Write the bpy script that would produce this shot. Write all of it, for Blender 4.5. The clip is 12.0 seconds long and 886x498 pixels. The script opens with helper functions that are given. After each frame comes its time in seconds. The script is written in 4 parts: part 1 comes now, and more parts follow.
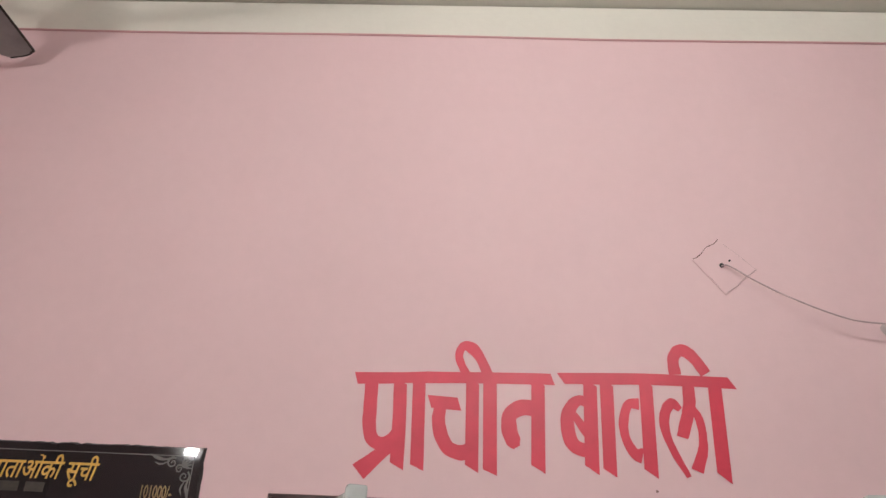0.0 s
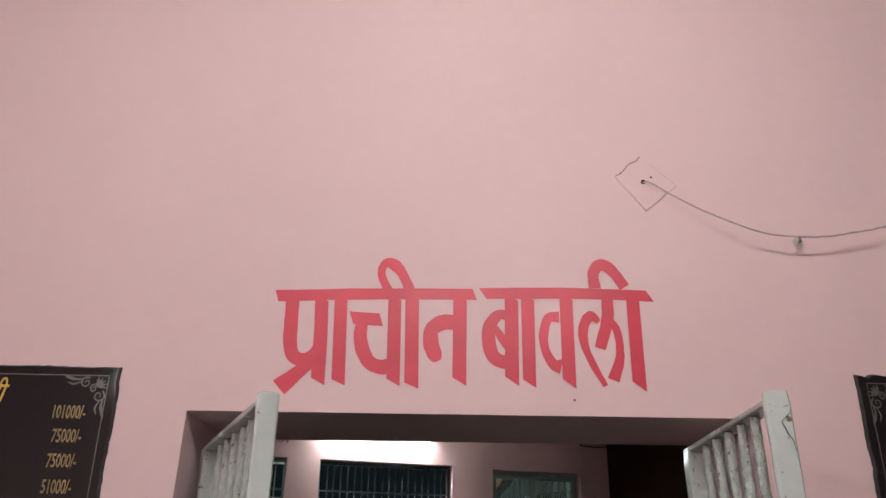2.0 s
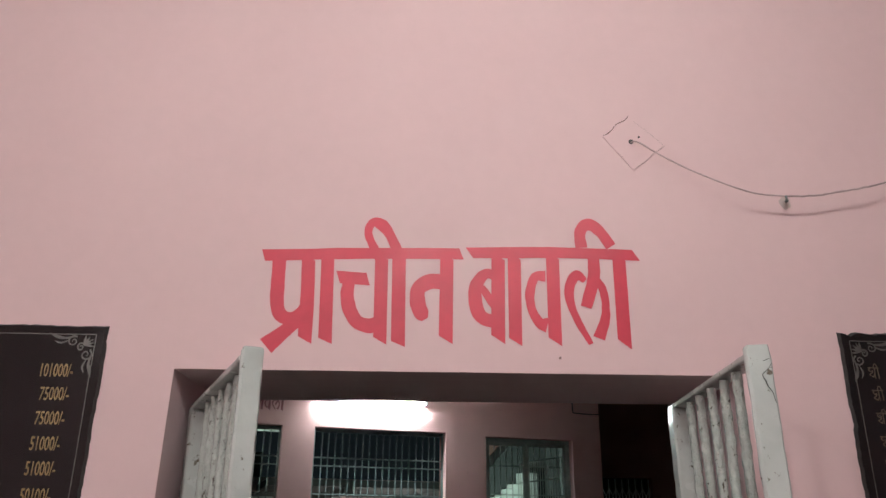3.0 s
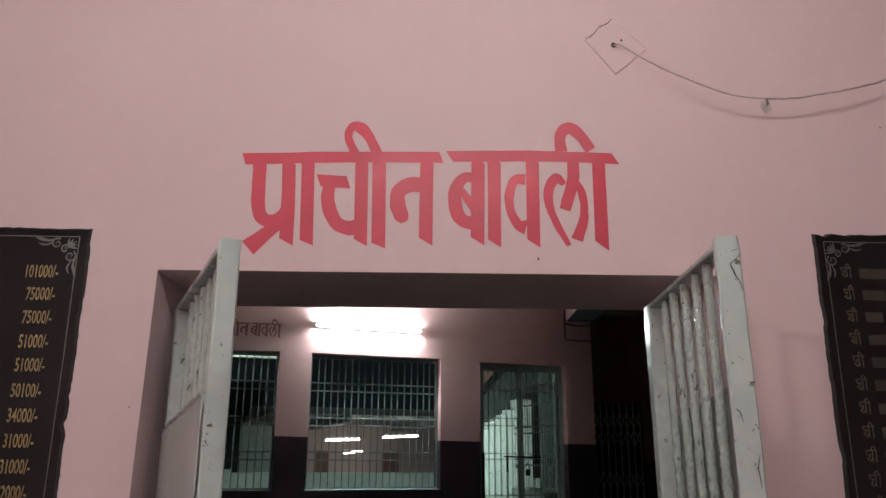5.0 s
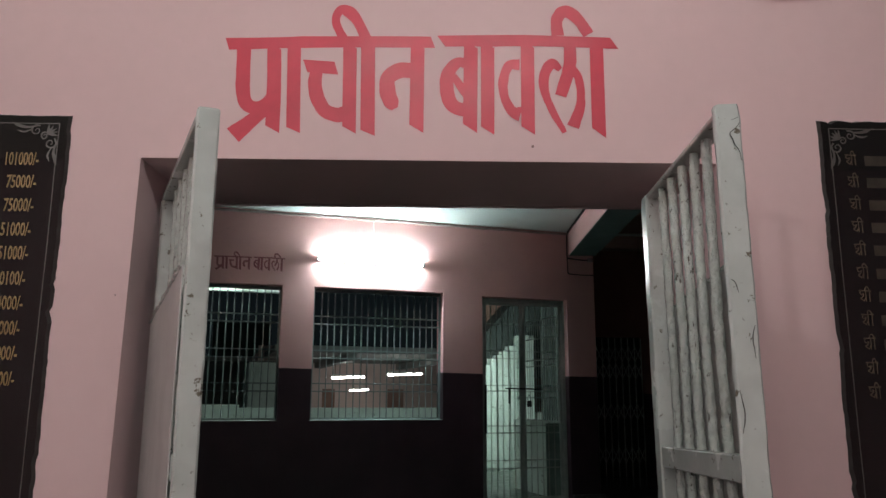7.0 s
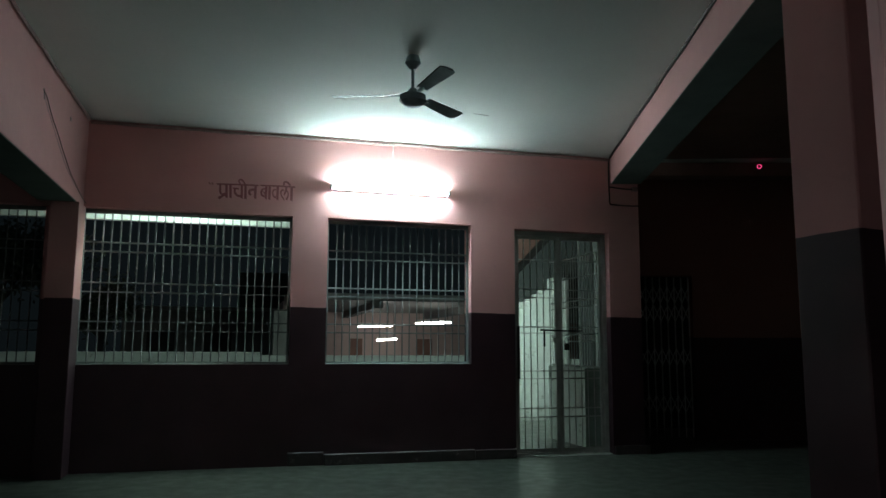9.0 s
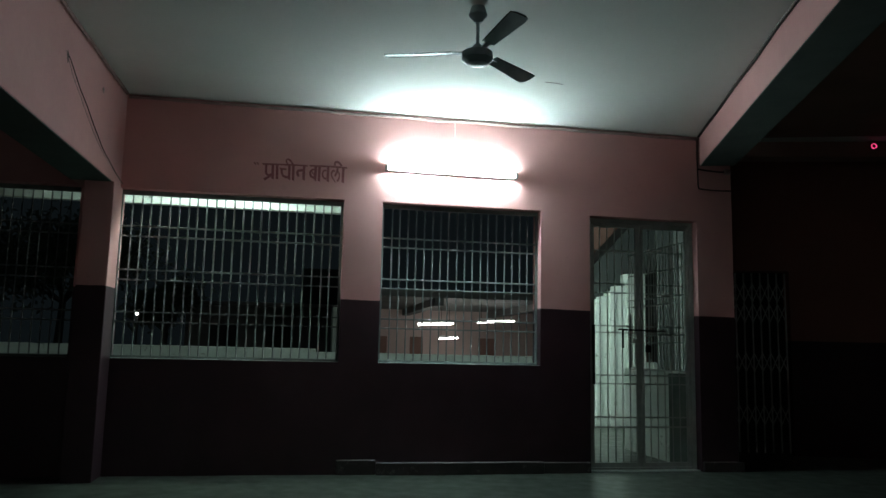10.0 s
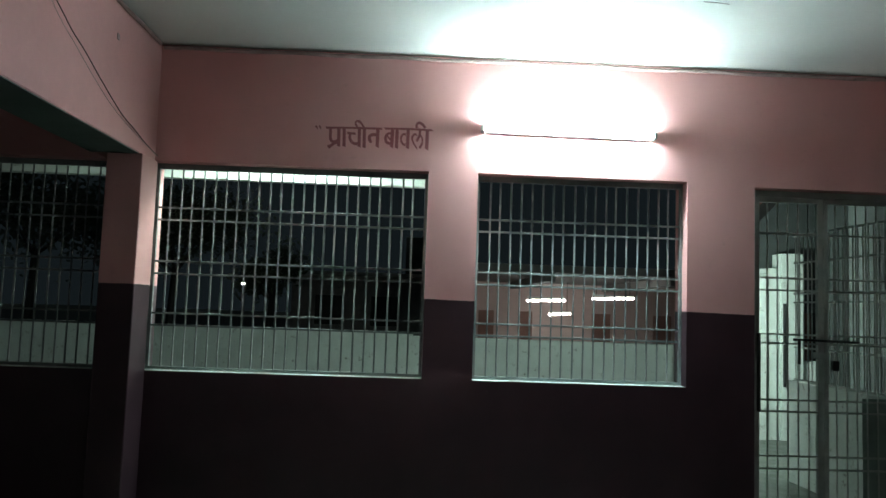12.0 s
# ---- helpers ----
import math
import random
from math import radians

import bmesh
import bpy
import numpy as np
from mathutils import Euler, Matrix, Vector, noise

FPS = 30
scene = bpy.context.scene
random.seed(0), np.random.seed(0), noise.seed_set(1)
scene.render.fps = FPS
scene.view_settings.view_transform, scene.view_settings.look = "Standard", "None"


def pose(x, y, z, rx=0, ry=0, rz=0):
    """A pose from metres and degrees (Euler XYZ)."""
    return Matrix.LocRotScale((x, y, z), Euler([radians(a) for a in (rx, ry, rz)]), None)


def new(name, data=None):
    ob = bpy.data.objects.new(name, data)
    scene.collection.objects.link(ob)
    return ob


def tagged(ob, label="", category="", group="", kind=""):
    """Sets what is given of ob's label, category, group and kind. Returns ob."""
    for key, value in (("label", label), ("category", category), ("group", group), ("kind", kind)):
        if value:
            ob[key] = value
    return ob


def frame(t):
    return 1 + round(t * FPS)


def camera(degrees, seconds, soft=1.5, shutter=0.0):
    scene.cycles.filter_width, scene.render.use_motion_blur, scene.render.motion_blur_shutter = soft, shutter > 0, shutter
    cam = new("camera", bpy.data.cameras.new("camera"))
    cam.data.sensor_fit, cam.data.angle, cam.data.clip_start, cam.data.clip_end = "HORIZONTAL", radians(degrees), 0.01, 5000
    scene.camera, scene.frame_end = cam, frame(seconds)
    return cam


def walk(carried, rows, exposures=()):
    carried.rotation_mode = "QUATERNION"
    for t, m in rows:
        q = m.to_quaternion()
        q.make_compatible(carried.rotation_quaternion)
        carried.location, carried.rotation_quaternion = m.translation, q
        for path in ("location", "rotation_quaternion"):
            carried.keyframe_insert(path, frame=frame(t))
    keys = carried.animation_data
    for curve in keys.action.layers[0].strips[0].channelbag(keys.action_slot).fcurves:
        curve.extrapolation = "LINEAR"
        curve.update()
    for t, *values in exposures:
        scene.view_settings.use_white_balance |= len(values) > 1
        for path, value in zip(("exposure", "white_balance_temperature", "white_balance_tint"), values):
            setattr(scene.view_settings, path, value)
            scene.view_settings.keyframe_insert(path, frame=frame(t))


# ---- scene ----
cam = camera(60.98, 12.0)
PATH = [
    (0.0, pose(-1.302, -8.646, 1.500, 116.62, -2.61, -13.77)),
    (0.5, pose(-1.290, -8.632, 1.483, 116.05, -1.99, -14.97)),
    (1.0, pose(-1.268, -8.628, 1.471, 115.07, -1.44, -15.84)),
    (1.5, pose(-1.251, -8.623, 1.458, 113.94, -0.94, -16.79)),
    (2.0, pose(-1.231, -8.620, 1.451, 112.51, -0.73, -17.19)),
    (2.5, pose(-1.221, -8.613, 1.438, 111.25, -0.60, -17.50)),
    (3.0, pose(-1.210, -8.616, 1.427, 110.32, -0.54, -17.52)),
    (5.0, pose(-1.170, -8.620, 1.356, 105.36, -0.31, -17.64)),
    (5.5, pose(-1.157, -8.608, 1.329, 104.03, -0.29, -17.55)),
    (6.0, pose(-1.140, -8.592, 1.304, 102.72, -0.24, -17.57)),
    (6.5, pose(-1.131, -8.586, 1.280, 101.52, -0.32, -17.08)),
    (7.0, pose(-1.123, -8.564, 1.252, 101.08, -0.23, -17.27)),
    (7.5, pose(-1.092, -8.428, 1.225, 99.88, -0.22, -16.91)),
    (7.7, pose(-1.078, -8.347, 1.223, 99.21, -0.31, -16.90)),
    (9.3, pose(-0.787, -7.516, 1.130, 97.59, -0.43, -13.99)),
    (9.5, pose(-0.765, -7.385, 1.142, 97.95, -0.83, -13.00)),
    (10.0, pose(-0.662, -6.913, 1.130, 97.51, -1.24, -10.34)),
    (10.5, pose(-0.552, -6.444, 1.170, 97.29, -1.60, -7.82)),
    (11.0, pose(-0.472, -6.001, 1.218, 97.35, -1.79, -4.58)),
    (11.5, pose(-0.405, -5.635, 1.381, 95.55, -1.98, -2.85)),
    (12.0, pose(-0.414, -5.388, 1.485, 94.56, -1.96, -2.03)),
]
EXPOSURE = [(0.0, 0.15), (2.5, 0.17), (3.2, 0.12), (5.0, -0.16), (6.5, -0.15), (7.0, -0.22), (7.5, -0.47), (9.3, -0.33), (10.5, -0.36), (11.2, -0.04), (12.0, 0.50)]
walk(cam, PATH, EXPOSURE)

# ---- light ----
world = bpy.data.worlds.new("night")
scene.world = world
world.use_nodes = True
world.node_tree.nodes["Background"].inputs[0].default_value = (0.012, 0.018, 0.021, 1)
world.node_tree.nodes["Background"].inputs[1].default_value = 0.34
HALL_TUBE, PORCH_TUBE, PORCH_BULB, EAVE_TUBE, STAIR_FILL, FAR_TUBE = 360, 148, 500, 235, 4000, 34

# ---- frames of reference: the entrance wall stands askew to the hall ----
ASKEW = Matrix.Translation((0, -7.306, 0)) @ Matrix.Rotation(radians(-15.204), 4, "Z")
HALL = Matrix.Identity(4)
PORCH_FLOOR, PORCH_CEILING, HALL_CEILING = -0.38, 3.115, 3.325
ENTRY_L, ENTRY_R, ENTRY_TOP, ENTRY_DEEP = -1.325, -0.120, 1.733, 0.37


# ---- materials ----
def nodes_of(name):
    mat = bpy.data.materials.new(name)
    mat.use_nodes = True
    nt = mat.node_tree
    return mat, nt, nt.nodes["Principled BSDF"]


def add(nt, kind, **inputs):
    n = nt.nodes.new(kind)
    for k, v in inputs.items():
        n.inputs[k.replace("_", " ")].default_value = v
    return n


def noise_at(nt, scale, detail=4.0, rough=0.55, along=1.0):
    """Noise in the object's own space; along below 1 draws it out down the height."""
    tc = nt.nodes.new("ShaderNodeTexCoord")
    n = add(nt, "ShaderNodeTexNoise", Scale=scale, Detail=detail, Roughness=rough)
    mp = add(nt, "ShaderNodeMapping", Scale=(1.0, 1.0, along))
    nt.links.new(tc.outputs["Object"], mp.inputs["Vector"])
    nt.links.new(mp.outputs["Vector"], n.inputs["Vector"])
    return n.outputs["Fac"]


def ramp(nt, fac, stops):
    r = nt.nodes.new("ShaderNodeValToRGB")
    els = r.color_ramp.elements
    while len(els) < len(stops):
        els.new(0.5)
    for e, (p, c) in zip(els, stops):
        e.position, e.color = p, (*c, 1)
    nt.links.new(fac, r.inputs["Fac"])
    return r.outputs["Color"]


def mix(nt, fac, a, b, mode="MIX"):
    m = nt.nodes.new("ShaderNodeMix")
    m.data_type, m.blend_type = "RGBA", mode
    for sock, v in ((m.inputs[0], fac), (m.inputs[6], a), (m.inputs[7], b)):
        if isinstance(v, (int, float)):
            sock.default_value = v
        elif isinstance(v, tuple):
            sock.default_value = (*v, 1)
        else:
            nt.links.new(v, sock)
    return m.outputs[2]


def tone(c, k):
    return tuple(min(1.0, x * k) for x in c)


def surface(name, color, rough=0.6, metal=0.0, vary=0.12, large=1.4, fine=45.0, bump=0.15, specks=0.0, dirt=(0.12, 0.10, 0.09), coat=0.0, rvary=0.08, deep=0.004, speck_size=9.0, speck_end=0.70, along=1.0):
    """Paint, plaster, metal or stone: colour that varies at two scales, fine relief, a few specks of dirt."""
    mat, nt, p = nodes_of(name)
    a = ramp(nt, noise_at(nt, large), [(0.3, tone(color, 1 - vary)), (0.7, tone(color, 1 + vary * 0.6))])
    b = ramp(nt, noise_at(nt, fine, 3), [(0.3, (1 - vary * 0.5,) * 3), (0.7, (1.0,) * 3)])
    c = mix(nt, 1.0, a, b, "MULTIPLY")
    if specks:
        f = ramp(nt, noise_at(nt, speck_size, 8, 0.7, along), [(0.62 - specks * 0.1, (0, 0, 0)), (speck_end, (1, 1, 1))])
        c = mix(nt, f, c, dirt)
    nt.links.new(c, p.inputs["Base Color"])
    r = ramp(nt, noise_at(nt, 7.0), [(0.3, (max(0.02, rough - rvary),) * 3), (0.7, (min(1, rough + rvary),) * 3)])
    nt.links.new(r, p.inputs["Roughness"])
    p.inputs["Metallic"].default_value = metal
    p.inputs["Coat Weight"].default_value = coat
    if bump:
        bp = add(nt, "ShaderNodeBump", Strength=bump, Distance=deep)
        nt.links.new(noise_at(nt, fine * 1.6, 5, 0.55, along), bp.inputs["Height"])
        nt.links.new(bp.outputs["Normal"], p.inputs["Normal"])
    return mat


def glow(name, color, strength):
    mat, nt, p = nodes_of(name)
    p.inputs["Base Color"].default_value = (0.9, 0.9, 0.9, 1)
    p.inputs["Emission Color"].default_value = (*color, 1)
    p.inputs["Emission Strength"].default_value = strength
    return mat


PINK = (0.72, 0.518, 0.527)
HALL_PINK = (0.71, 0.37, 0.355)
MAROON = (0.040, 0.018, 0.025)


def two_paints(name, upper, lower, height, fall, gloss=0.34):
    """Distemper above, gloss enamel dado below a slightly wavering line."""
    mat, nt, p = nodes_of(name)
    geo = nt.nodes.new("ShaderNodeNewGeometry")
    sep = nt.nodes.new("ShaderNodeSeparateXYZ")
    nt.links.new(geo.outputs["Position"], sep.inputs[0])
    lean = add(nt, "ShaderNodeMath")
    lean.operation = "MULTIPLY_ADD"
    lean.inputs[1].default_value = fall
    nt.links.new(sep.outputs["X"], lean.inputs[0])
    nt.links.new(sep.outputs["Z"], lean.inputs[2])
    waver = nt.nodes.new("ShaderNodeMath")
    waver.operation = "MULTIPLY_ADD"
    waver.inputs[1].default_value = 0.012
    nt.links.new(noise_at(nt, 5.0), waver.inputs[0])
    nt.links.new(lean.outputs[0], waver.inputs[2])
    above = nt.nodes.new("ShaderNodeMath")
    above.operation = "GREATER_THAN"
    above.inputs[1].default_value = height + 0.006
    nt.links.new(waver.outputs[0], above.inputs[0])
    up = ramp(nt, noise_at(nt, 1.3), [(0.3, tone(upper, 0.90)), (0.7, tone(upper, 1.05))])
    up = mix(nt, ramp(nt, noise_at(nt, 8.0, 8, 0.7), [(0.60, (0, 0, 0)), (0.75, (0.5,) * 3)]), up, tone(upper, 0.72))
    low = ramp(nt, noise_at(nt, 2.2), [(0.3, tone(lower, 0.8)), (0.7, tone(lower, 1.25))])
    low = mix(nt, ramp(nt, noise_at(nt, 14.0, 8, 0.7), [(0.66, (0, 0, 0)), (0.72, (0.7,) * 3)]), low, (0.10, 0.085, 0.085))
    nt.links.new(mix(nt, above.outputs[0], low, up), p.inputs["Base Color"])
    nt.links.new(ramp(nt, above.outputs[0], [(0.0, (gloss,) * 3), (1.0, (0.72,) * 3)]), p.inputs["Roughness"])
    bp = add(nt, "ShaderNodeBump", Strength=0.18, Distance=0.004)
    nt.links.new(noise_at(nt, 38.0, 6), bp.inputs["Height"])
    nt.links.new(bp.outputs["Normal"], p.inputs["Normal"])
    return mat


M_PINK = surface("pink distemper", PINK, 0.75, vary=0.05, large=1.1, fine=30, bump=0.10)
M_HALL_WALL = two_paints("pink and maroon paint", HALL_PINK, MAROON, 1.548, 0.0145)
M_COLUMN = two_paints("pink and maroon paint of the column", HALL_PINK, MAROON, 1.582, 0.0, 0.5)
M_ASKEW_WALL = two_paints("pink and maroon paint of the side", HALL_PINK, MAROON, 1.68, 0.0, 0.6)
M_HALL_PINK = surface("deeper pink distemper", HALL_PINK, 0.75, vary=0.07, large=1.3, fine=30, bump=0.12)
M_CREAM = surface("cream distemper", (0.70, 0.68, 0.60), 0.8, vary=0.05, bump=0.1)
M_CEIL = surface("whitewashed ceiling", (0.66, 0.67, 0.63), 0.85, vary=0.07, large=0.8, bump=0.1)
M_RED = surface("red sign paint", (0.62, 0.036, 0.072), 0.45, vary=0.12, large=9, fine=60, bump=0.05)
# Maroon sign colour lightened to stand in for glare over the lettering.
M_RED_PALED = surface("maroon sign paint paled for glare", (0.33, 0.10, 0.11), 0.6, vary=0.15, large=9, bump=0.05)
M_FLOOR = surface("polished green-grey stone floor", (0.070, 0.085, 0.070), 0.36, vary=0.2, large=1.2, fine=60, bump=0.04)
M_BLACK = surface("polished black granite", (0.010, 0.010, 0.011), 0.04, vary=0.3, large=12, fine=120, bump=0.0, rvary=0.01)
M_CHIP = surface("broken granite edge", (0.035, 0.033, 0.032), 0.7, vary=0.4, large=30, bump=0.5)
M_GOLD = surface("gold inscription paint", (0.27, 0.175, 0.065), 0.5, vary=0.2, large=60, bump=0.0)
M_GOLD_DIM = surface("worn gold inscription paint", (0.038, 0.029, 0.020), 0.6, vary=0.35, large=60, bump=0.0)
M_GOLD_WORN = surface("half-worn gold inscription paint", (0.085, 0.060, 0.036), 0.6, vary=0.3, large=60, bump=0.0)
M_YELLOW = surface("yellow heading paint", (0.62, 0.36, 0.05), 0.5, vary=0.15, large=60, bump=0.0)
M_SILVER = surface("silver engraved line", (0.085, 0.077, 0.070), 0.45, vary=0.2, large=40, bump=0.0)
M_GATE = surface("chipped pale grey enamel", (0.56, 0.60, 0.58), 0.24, vary=0.14, large=7, fine=25, bump=0.18, specks=0.05, dirt=(0.16, 0.14, 0.11), coat=0.25, deep=0.005, speck_size=48, speck_end=0.64)
M_GATE_BAR = surface("dripping pale enamel on bars", (0.62, 0.69, 0.65), 0.14, vary=0.18, large=14, fine=95, bump=1.0, specks=0.20, dirt=(0.13, 0.12, 0.10), coat=0.9, deep=0.009, speck_size=80, speck_end=0.645, along=0.6)
M_LIT_SHEET = surface("sheet enamel paled for porch light", (0.52, 0.53, 0.52), 0.36, vary=0.12, large=9, fine=35, bump=0.4, specks=0.0, dirt=(0.16, 0.12, 0.09), deep=0.004, speck_size=40, speck_end=0.66)
M_SHEET = surface("dusty grey sheet steel", (0.33, 0.35, 0.33), 0.42, vary=0.2, large=7, bump=0.3, specks=0.4, dirt=(0.10, 0.08, 0.06))
M_GRILLE = surface("silver-painted steel bar", (0.22, 0.255, 0.25), 0.52, metal=0.1, vary=0.15, large=12, bump=0.15)
M_DOORIRON = surface("grey-green painted iron", (0.43, 0.47, 0.44), 0.45, metal=0.1, vary=0.15, large=10, bump=0.2)
M_DARKIRON = surface("dark worn iron", (0.035, 0.037, 0.036), 0.5, metal=0.6, vary=0.2, large=14, bump=0.2)
M_FANBLUE = surface("dusty grey-blue fan enamel", (0.27, 0.34, 0.36), 0.42, vary=0.15, large=9, bump=0.08)
M_DUST = surface("dust on the edge", (0.05, 0.045, 0.04), 0.9, vary=0.3, large=40, bump=0.5)
M_CABLE = surface("grimy cable sheath", (0.44, 0.33, 0.32), 0.6, vary=0.3, large=25, bump=0.1)
M_CABLE_DARK = surface("dark cable", (0.035, 0.022, 0.022), 0.6, vary=0.3, large=25, bump=0.1)
M_PVC = surface("grimy conduit", (0.42, 0.29, 0.27), 0.6, vary=0.35, large=5, bump=0.2, specks=0.4)
M_BATTEN = surface("white enamelled batten", (0.72, 0.74, 0.72), 0.4, vary=0.05, bump=0.03)
M_WHITEWASH = surface("green-white limewash", (0.62, 0.70, 0.65), 0.85, vary=0.14, large=1.6, bump=0.2, specks=0.25, dirt=(0.20, 0.22, 0.19))
# Concrete with the shade of unlit masonry put into its colour.
M_SHADE_CONCRETE = surface("concrete coloured dark for shade", (0.050, 0.060, 0.057), 0.9, vary=0.25, bump=0.3)
M_UNDERSIDE = surface("bare grey-green plaster", (0.12, 0.155, 0.14), 0.85, vary=0.2, large=2.0, bump=0.2)
M_CONCRETE = surface("weathered concrete", (0.20, 0.20, 0.19), 0.9, vary=0.2, bump=0.3)
M_YARD = surface("dark paved yard", (0.06, 0.065, 0.06), 0.8, vary=0.25, bump=0.2)
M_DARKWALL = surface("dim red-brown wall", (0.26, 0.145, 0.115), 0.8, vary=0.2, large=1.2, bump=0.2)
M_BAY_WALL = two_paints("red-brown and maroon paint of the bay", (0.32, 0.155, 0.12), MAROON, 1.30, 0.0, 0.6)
# Lattice colour raised to make up for light the bay doesn't get.
M_LATTICE = surface("lattice steel lightened for missing light", (0.66, 0.72, 0.70), 0.4, vary=0.15, large=10, bump=0.1)
M_FARWALL = surface("pale pink far wall", (0.60, 0.46, 0.42), 0.8, vary=0.1, bump=0.1)
M_SEAM = surface("dusty seam", (0.52, 0.37, 0.36), 0.9, vary=0.35, large=60, bump=0.2)
M_CRACK = surface("crack shadow grime", (0.22, 0.13, 0.12), 0.9, vary=0.3, large=20, bump=0.2)
M_TUBE = glow("lit hall tube", (0.74, 1.0, 1.02), HALL_TUBE)
M_PORCH_TUBE = glow("lit porch tube", (1.0, 0.99, 0.97), PORCH_TUBE)
M_PORCH_BULB = glow("lit porch bulb", (1.0, 0.99, 0.97), PORCH_BULB)
M_EAVE_TUBE = glow("lit eave tube", (0.78, 1.0, 0.90), EAVE_TUBE)
M_STAIR_FILL = glow("stair fill glow", (0.80, 1.0, 0.92), STAIR_FILL)
M_FAR = glow("lit far tube", (1.0, 0.98, 0.93), FAR_TUBE)
M_LED = glow("red indicator", (1.0, 0.06, 0.22), 1.6)


# ---- mesh helpers ----
def box(bm, x0, x1, y0, y1, z0, z1, bevel=0.0, m=None):
    r = bmesh.ops.create_cube(bm, size=1.0, matrix=Matrix.Translation(((x0 + x1) / 2, (y0 + y1) / 2, (z0 + z1) / 2)) @ Matrix.Diagonal((x1 - x0, y1 - y0, z1 - z0, 1)))
    vs = r["verts"]
    if bevel:
        es = list({e for v in vs for e in v.link_edges})
        out = bmesh.ops.bevel(bm, geom=es, offset=bevel, segments=1, affect="EDGES")
        vs = list({v for f in out["faces"] for v in f.verts} | {v for v in vs if v.is_valid})
    if m is not None:
        bmesh.ops.transform(bm, matrix=m, verts=vs)
    return bm


def rod(bm, a, b, r, seg=10, r2=None):
    a, b = Vector(a), Vector(b)
    d = b - a
    m = Matrix.Translation((a + b) / 2) @ d.to_track_quat("Z", "Y").to_matrix().to_4x4()
    bmesh.ops.create_cone(bm, cap_ends=True, segments=seg, radius1=r, radius2=r if r2 is None else r2, depth=d.length, matrix=m)
    return bm


def smooth_path(pts, n=6):
    """Catmull-Rom through points of any dimension."""
    if len(pts) < 3:
        return [Vector(p) for p in pts]
    P = [Vector(p) for p in pts]
    P = [P[0] * 2 - P[1]] + P + [P[-1] * 2 - P[-2]]
    out = []
    for i in range(1, len(P) - 2):
        for k in range(n):
            t = k / n
            out.append(0.5 * ((2 * P[i]) + (P[i + 1] - P[i - 1]) * t + (2 * P[i - 1] - 5 * P[i] + 4 * P[i + 1] - P[i + 2]) * t * t + (3 * P[i] - P[i - 1] - 3 * P[i + 1] + P[i + 2]) * t ** 3))
    out.append(P[-2])
    return out


def hose(bm, pts, r, seg=6, n=5):
    """A round cable along a smooth path."""
    path = smooth_path([tuple(p) for p in pts], n)
    rings = []
    for i, p in enumerate(path):
        d = (path[min(i + 1, len(path) - 1)] - path[max(i - 1, 0)]).normalized()
        a = d.orthogonal().normalized() if abs(d.z) > 0.9 else d.cross(Vector((0, 0, 1))).normalized()
        b = d.cross(a)
        rings.append([bm.verts.new(p + r * (math.cos(t) * a + math.sin(t) * b)) for t in (2 * math.pi * k / seg for k in range(seg))])
    for u, v in zip(rings, rings[1:]):
        for k in range(seg):
            bm.faces.new((u[k], u[(k + 1) % seg], v[(k + 1) % seg], v[k]))
    bm.faces.new(rings[0]), bm.faces.new(rings[-1][::-1])
    return bm


def pierced(x0, x1, z0, z1, y0, y1, holes):
    """A wall slab from y0 to y1 with rectangular openings (x0, x1, z0, z1) right through it."""
    xs = sorted({x0, x1, *(h[0] for h in holes), *(h[1] for h in holes)})
    zs = sorted({z0, z1, *(h[2] for h in holes), *(h[3] for h in holes)})
    xs, zs = [x for x in xs if x0 <= x <= x1], [z for z in zs if z0 <= z <= z1]

    def solid(i, k):
        if not (0 <= i < len(xs) - 1 and 0 <= k < len(zs) - 1):
            return False
        cx, cz = (xs[i] + xs[i + 1]) / 2, (zs[k] + zs[k + 1]) / 2
        return not any(h[0] < cx < h[1] and h[2] < cz < h[3] for h in holes)

    bm = bmesh.new()
    quad = lambda *q: bm.faces.new([bm.verts.new(v) for v in q])
    for i in range(len(xs) - 1):
        for k in range(len(zs) - 1):
            if not solid(i, k):
                continue
            a, b, c, d = xs[i], xs[i + 1], zs[k], zs[k + 1]
            quad((a, y0, c), (b, y0, c), (b, y0, d), (a, y0, d))
            quad((b, y1, c), (a, y1, c), (a, y1, d), (b, y1, d))
            if not solid(i - 1, k): quad((a, y1, c), (a, y0, c), (a, y0, d), (a, y1, d))
            if not solid(i + 1, k): quad((b, y0, c), (b, y1, c), (b, y1, d), (b, y0, d))
            if not solid(i, k - 1): quad((a, y1, c), (b, y1, c), (b, y0, c), (a, y0, c))
            if not solid(i, k + 1): quad((a, y0, d), (b, y0, d), (b, y1, d), (a, y1, d))
    bmesh.ops.remove_doubles(bm, verts=bm.verts, dist=1e-5)
    return bm


def meshed(name, bm, mat, smooth=False):
    me = bpy.data.meshes.new(name)
    bmesh.ops.recalc_face_normals(bm, faces=bm.faces)
    bm.to_mesh(me)
    bm.free()
    me.materials.append(mat)
    if smooth:
        me.polygons.foreach_set("use_smooth", [True] * len(me.polygons))
        me.set_sharp_from_angle(angle=radians(40))
    return me


def setting(name, bm, mat, label, category, m=HALL):
    ob = new(name, meshed(name, bm, mat))
    ob.matrix_basis = m
    return tagged(ob, label, category, kind="structure")


def thing(name, label, category, m=HALL, group="", kind=""):
    ob = new(name)
    ob.empty_display_size = 0.1
    ob.matrix_basis = m
    return tagged(ob, label, category, group, kind)


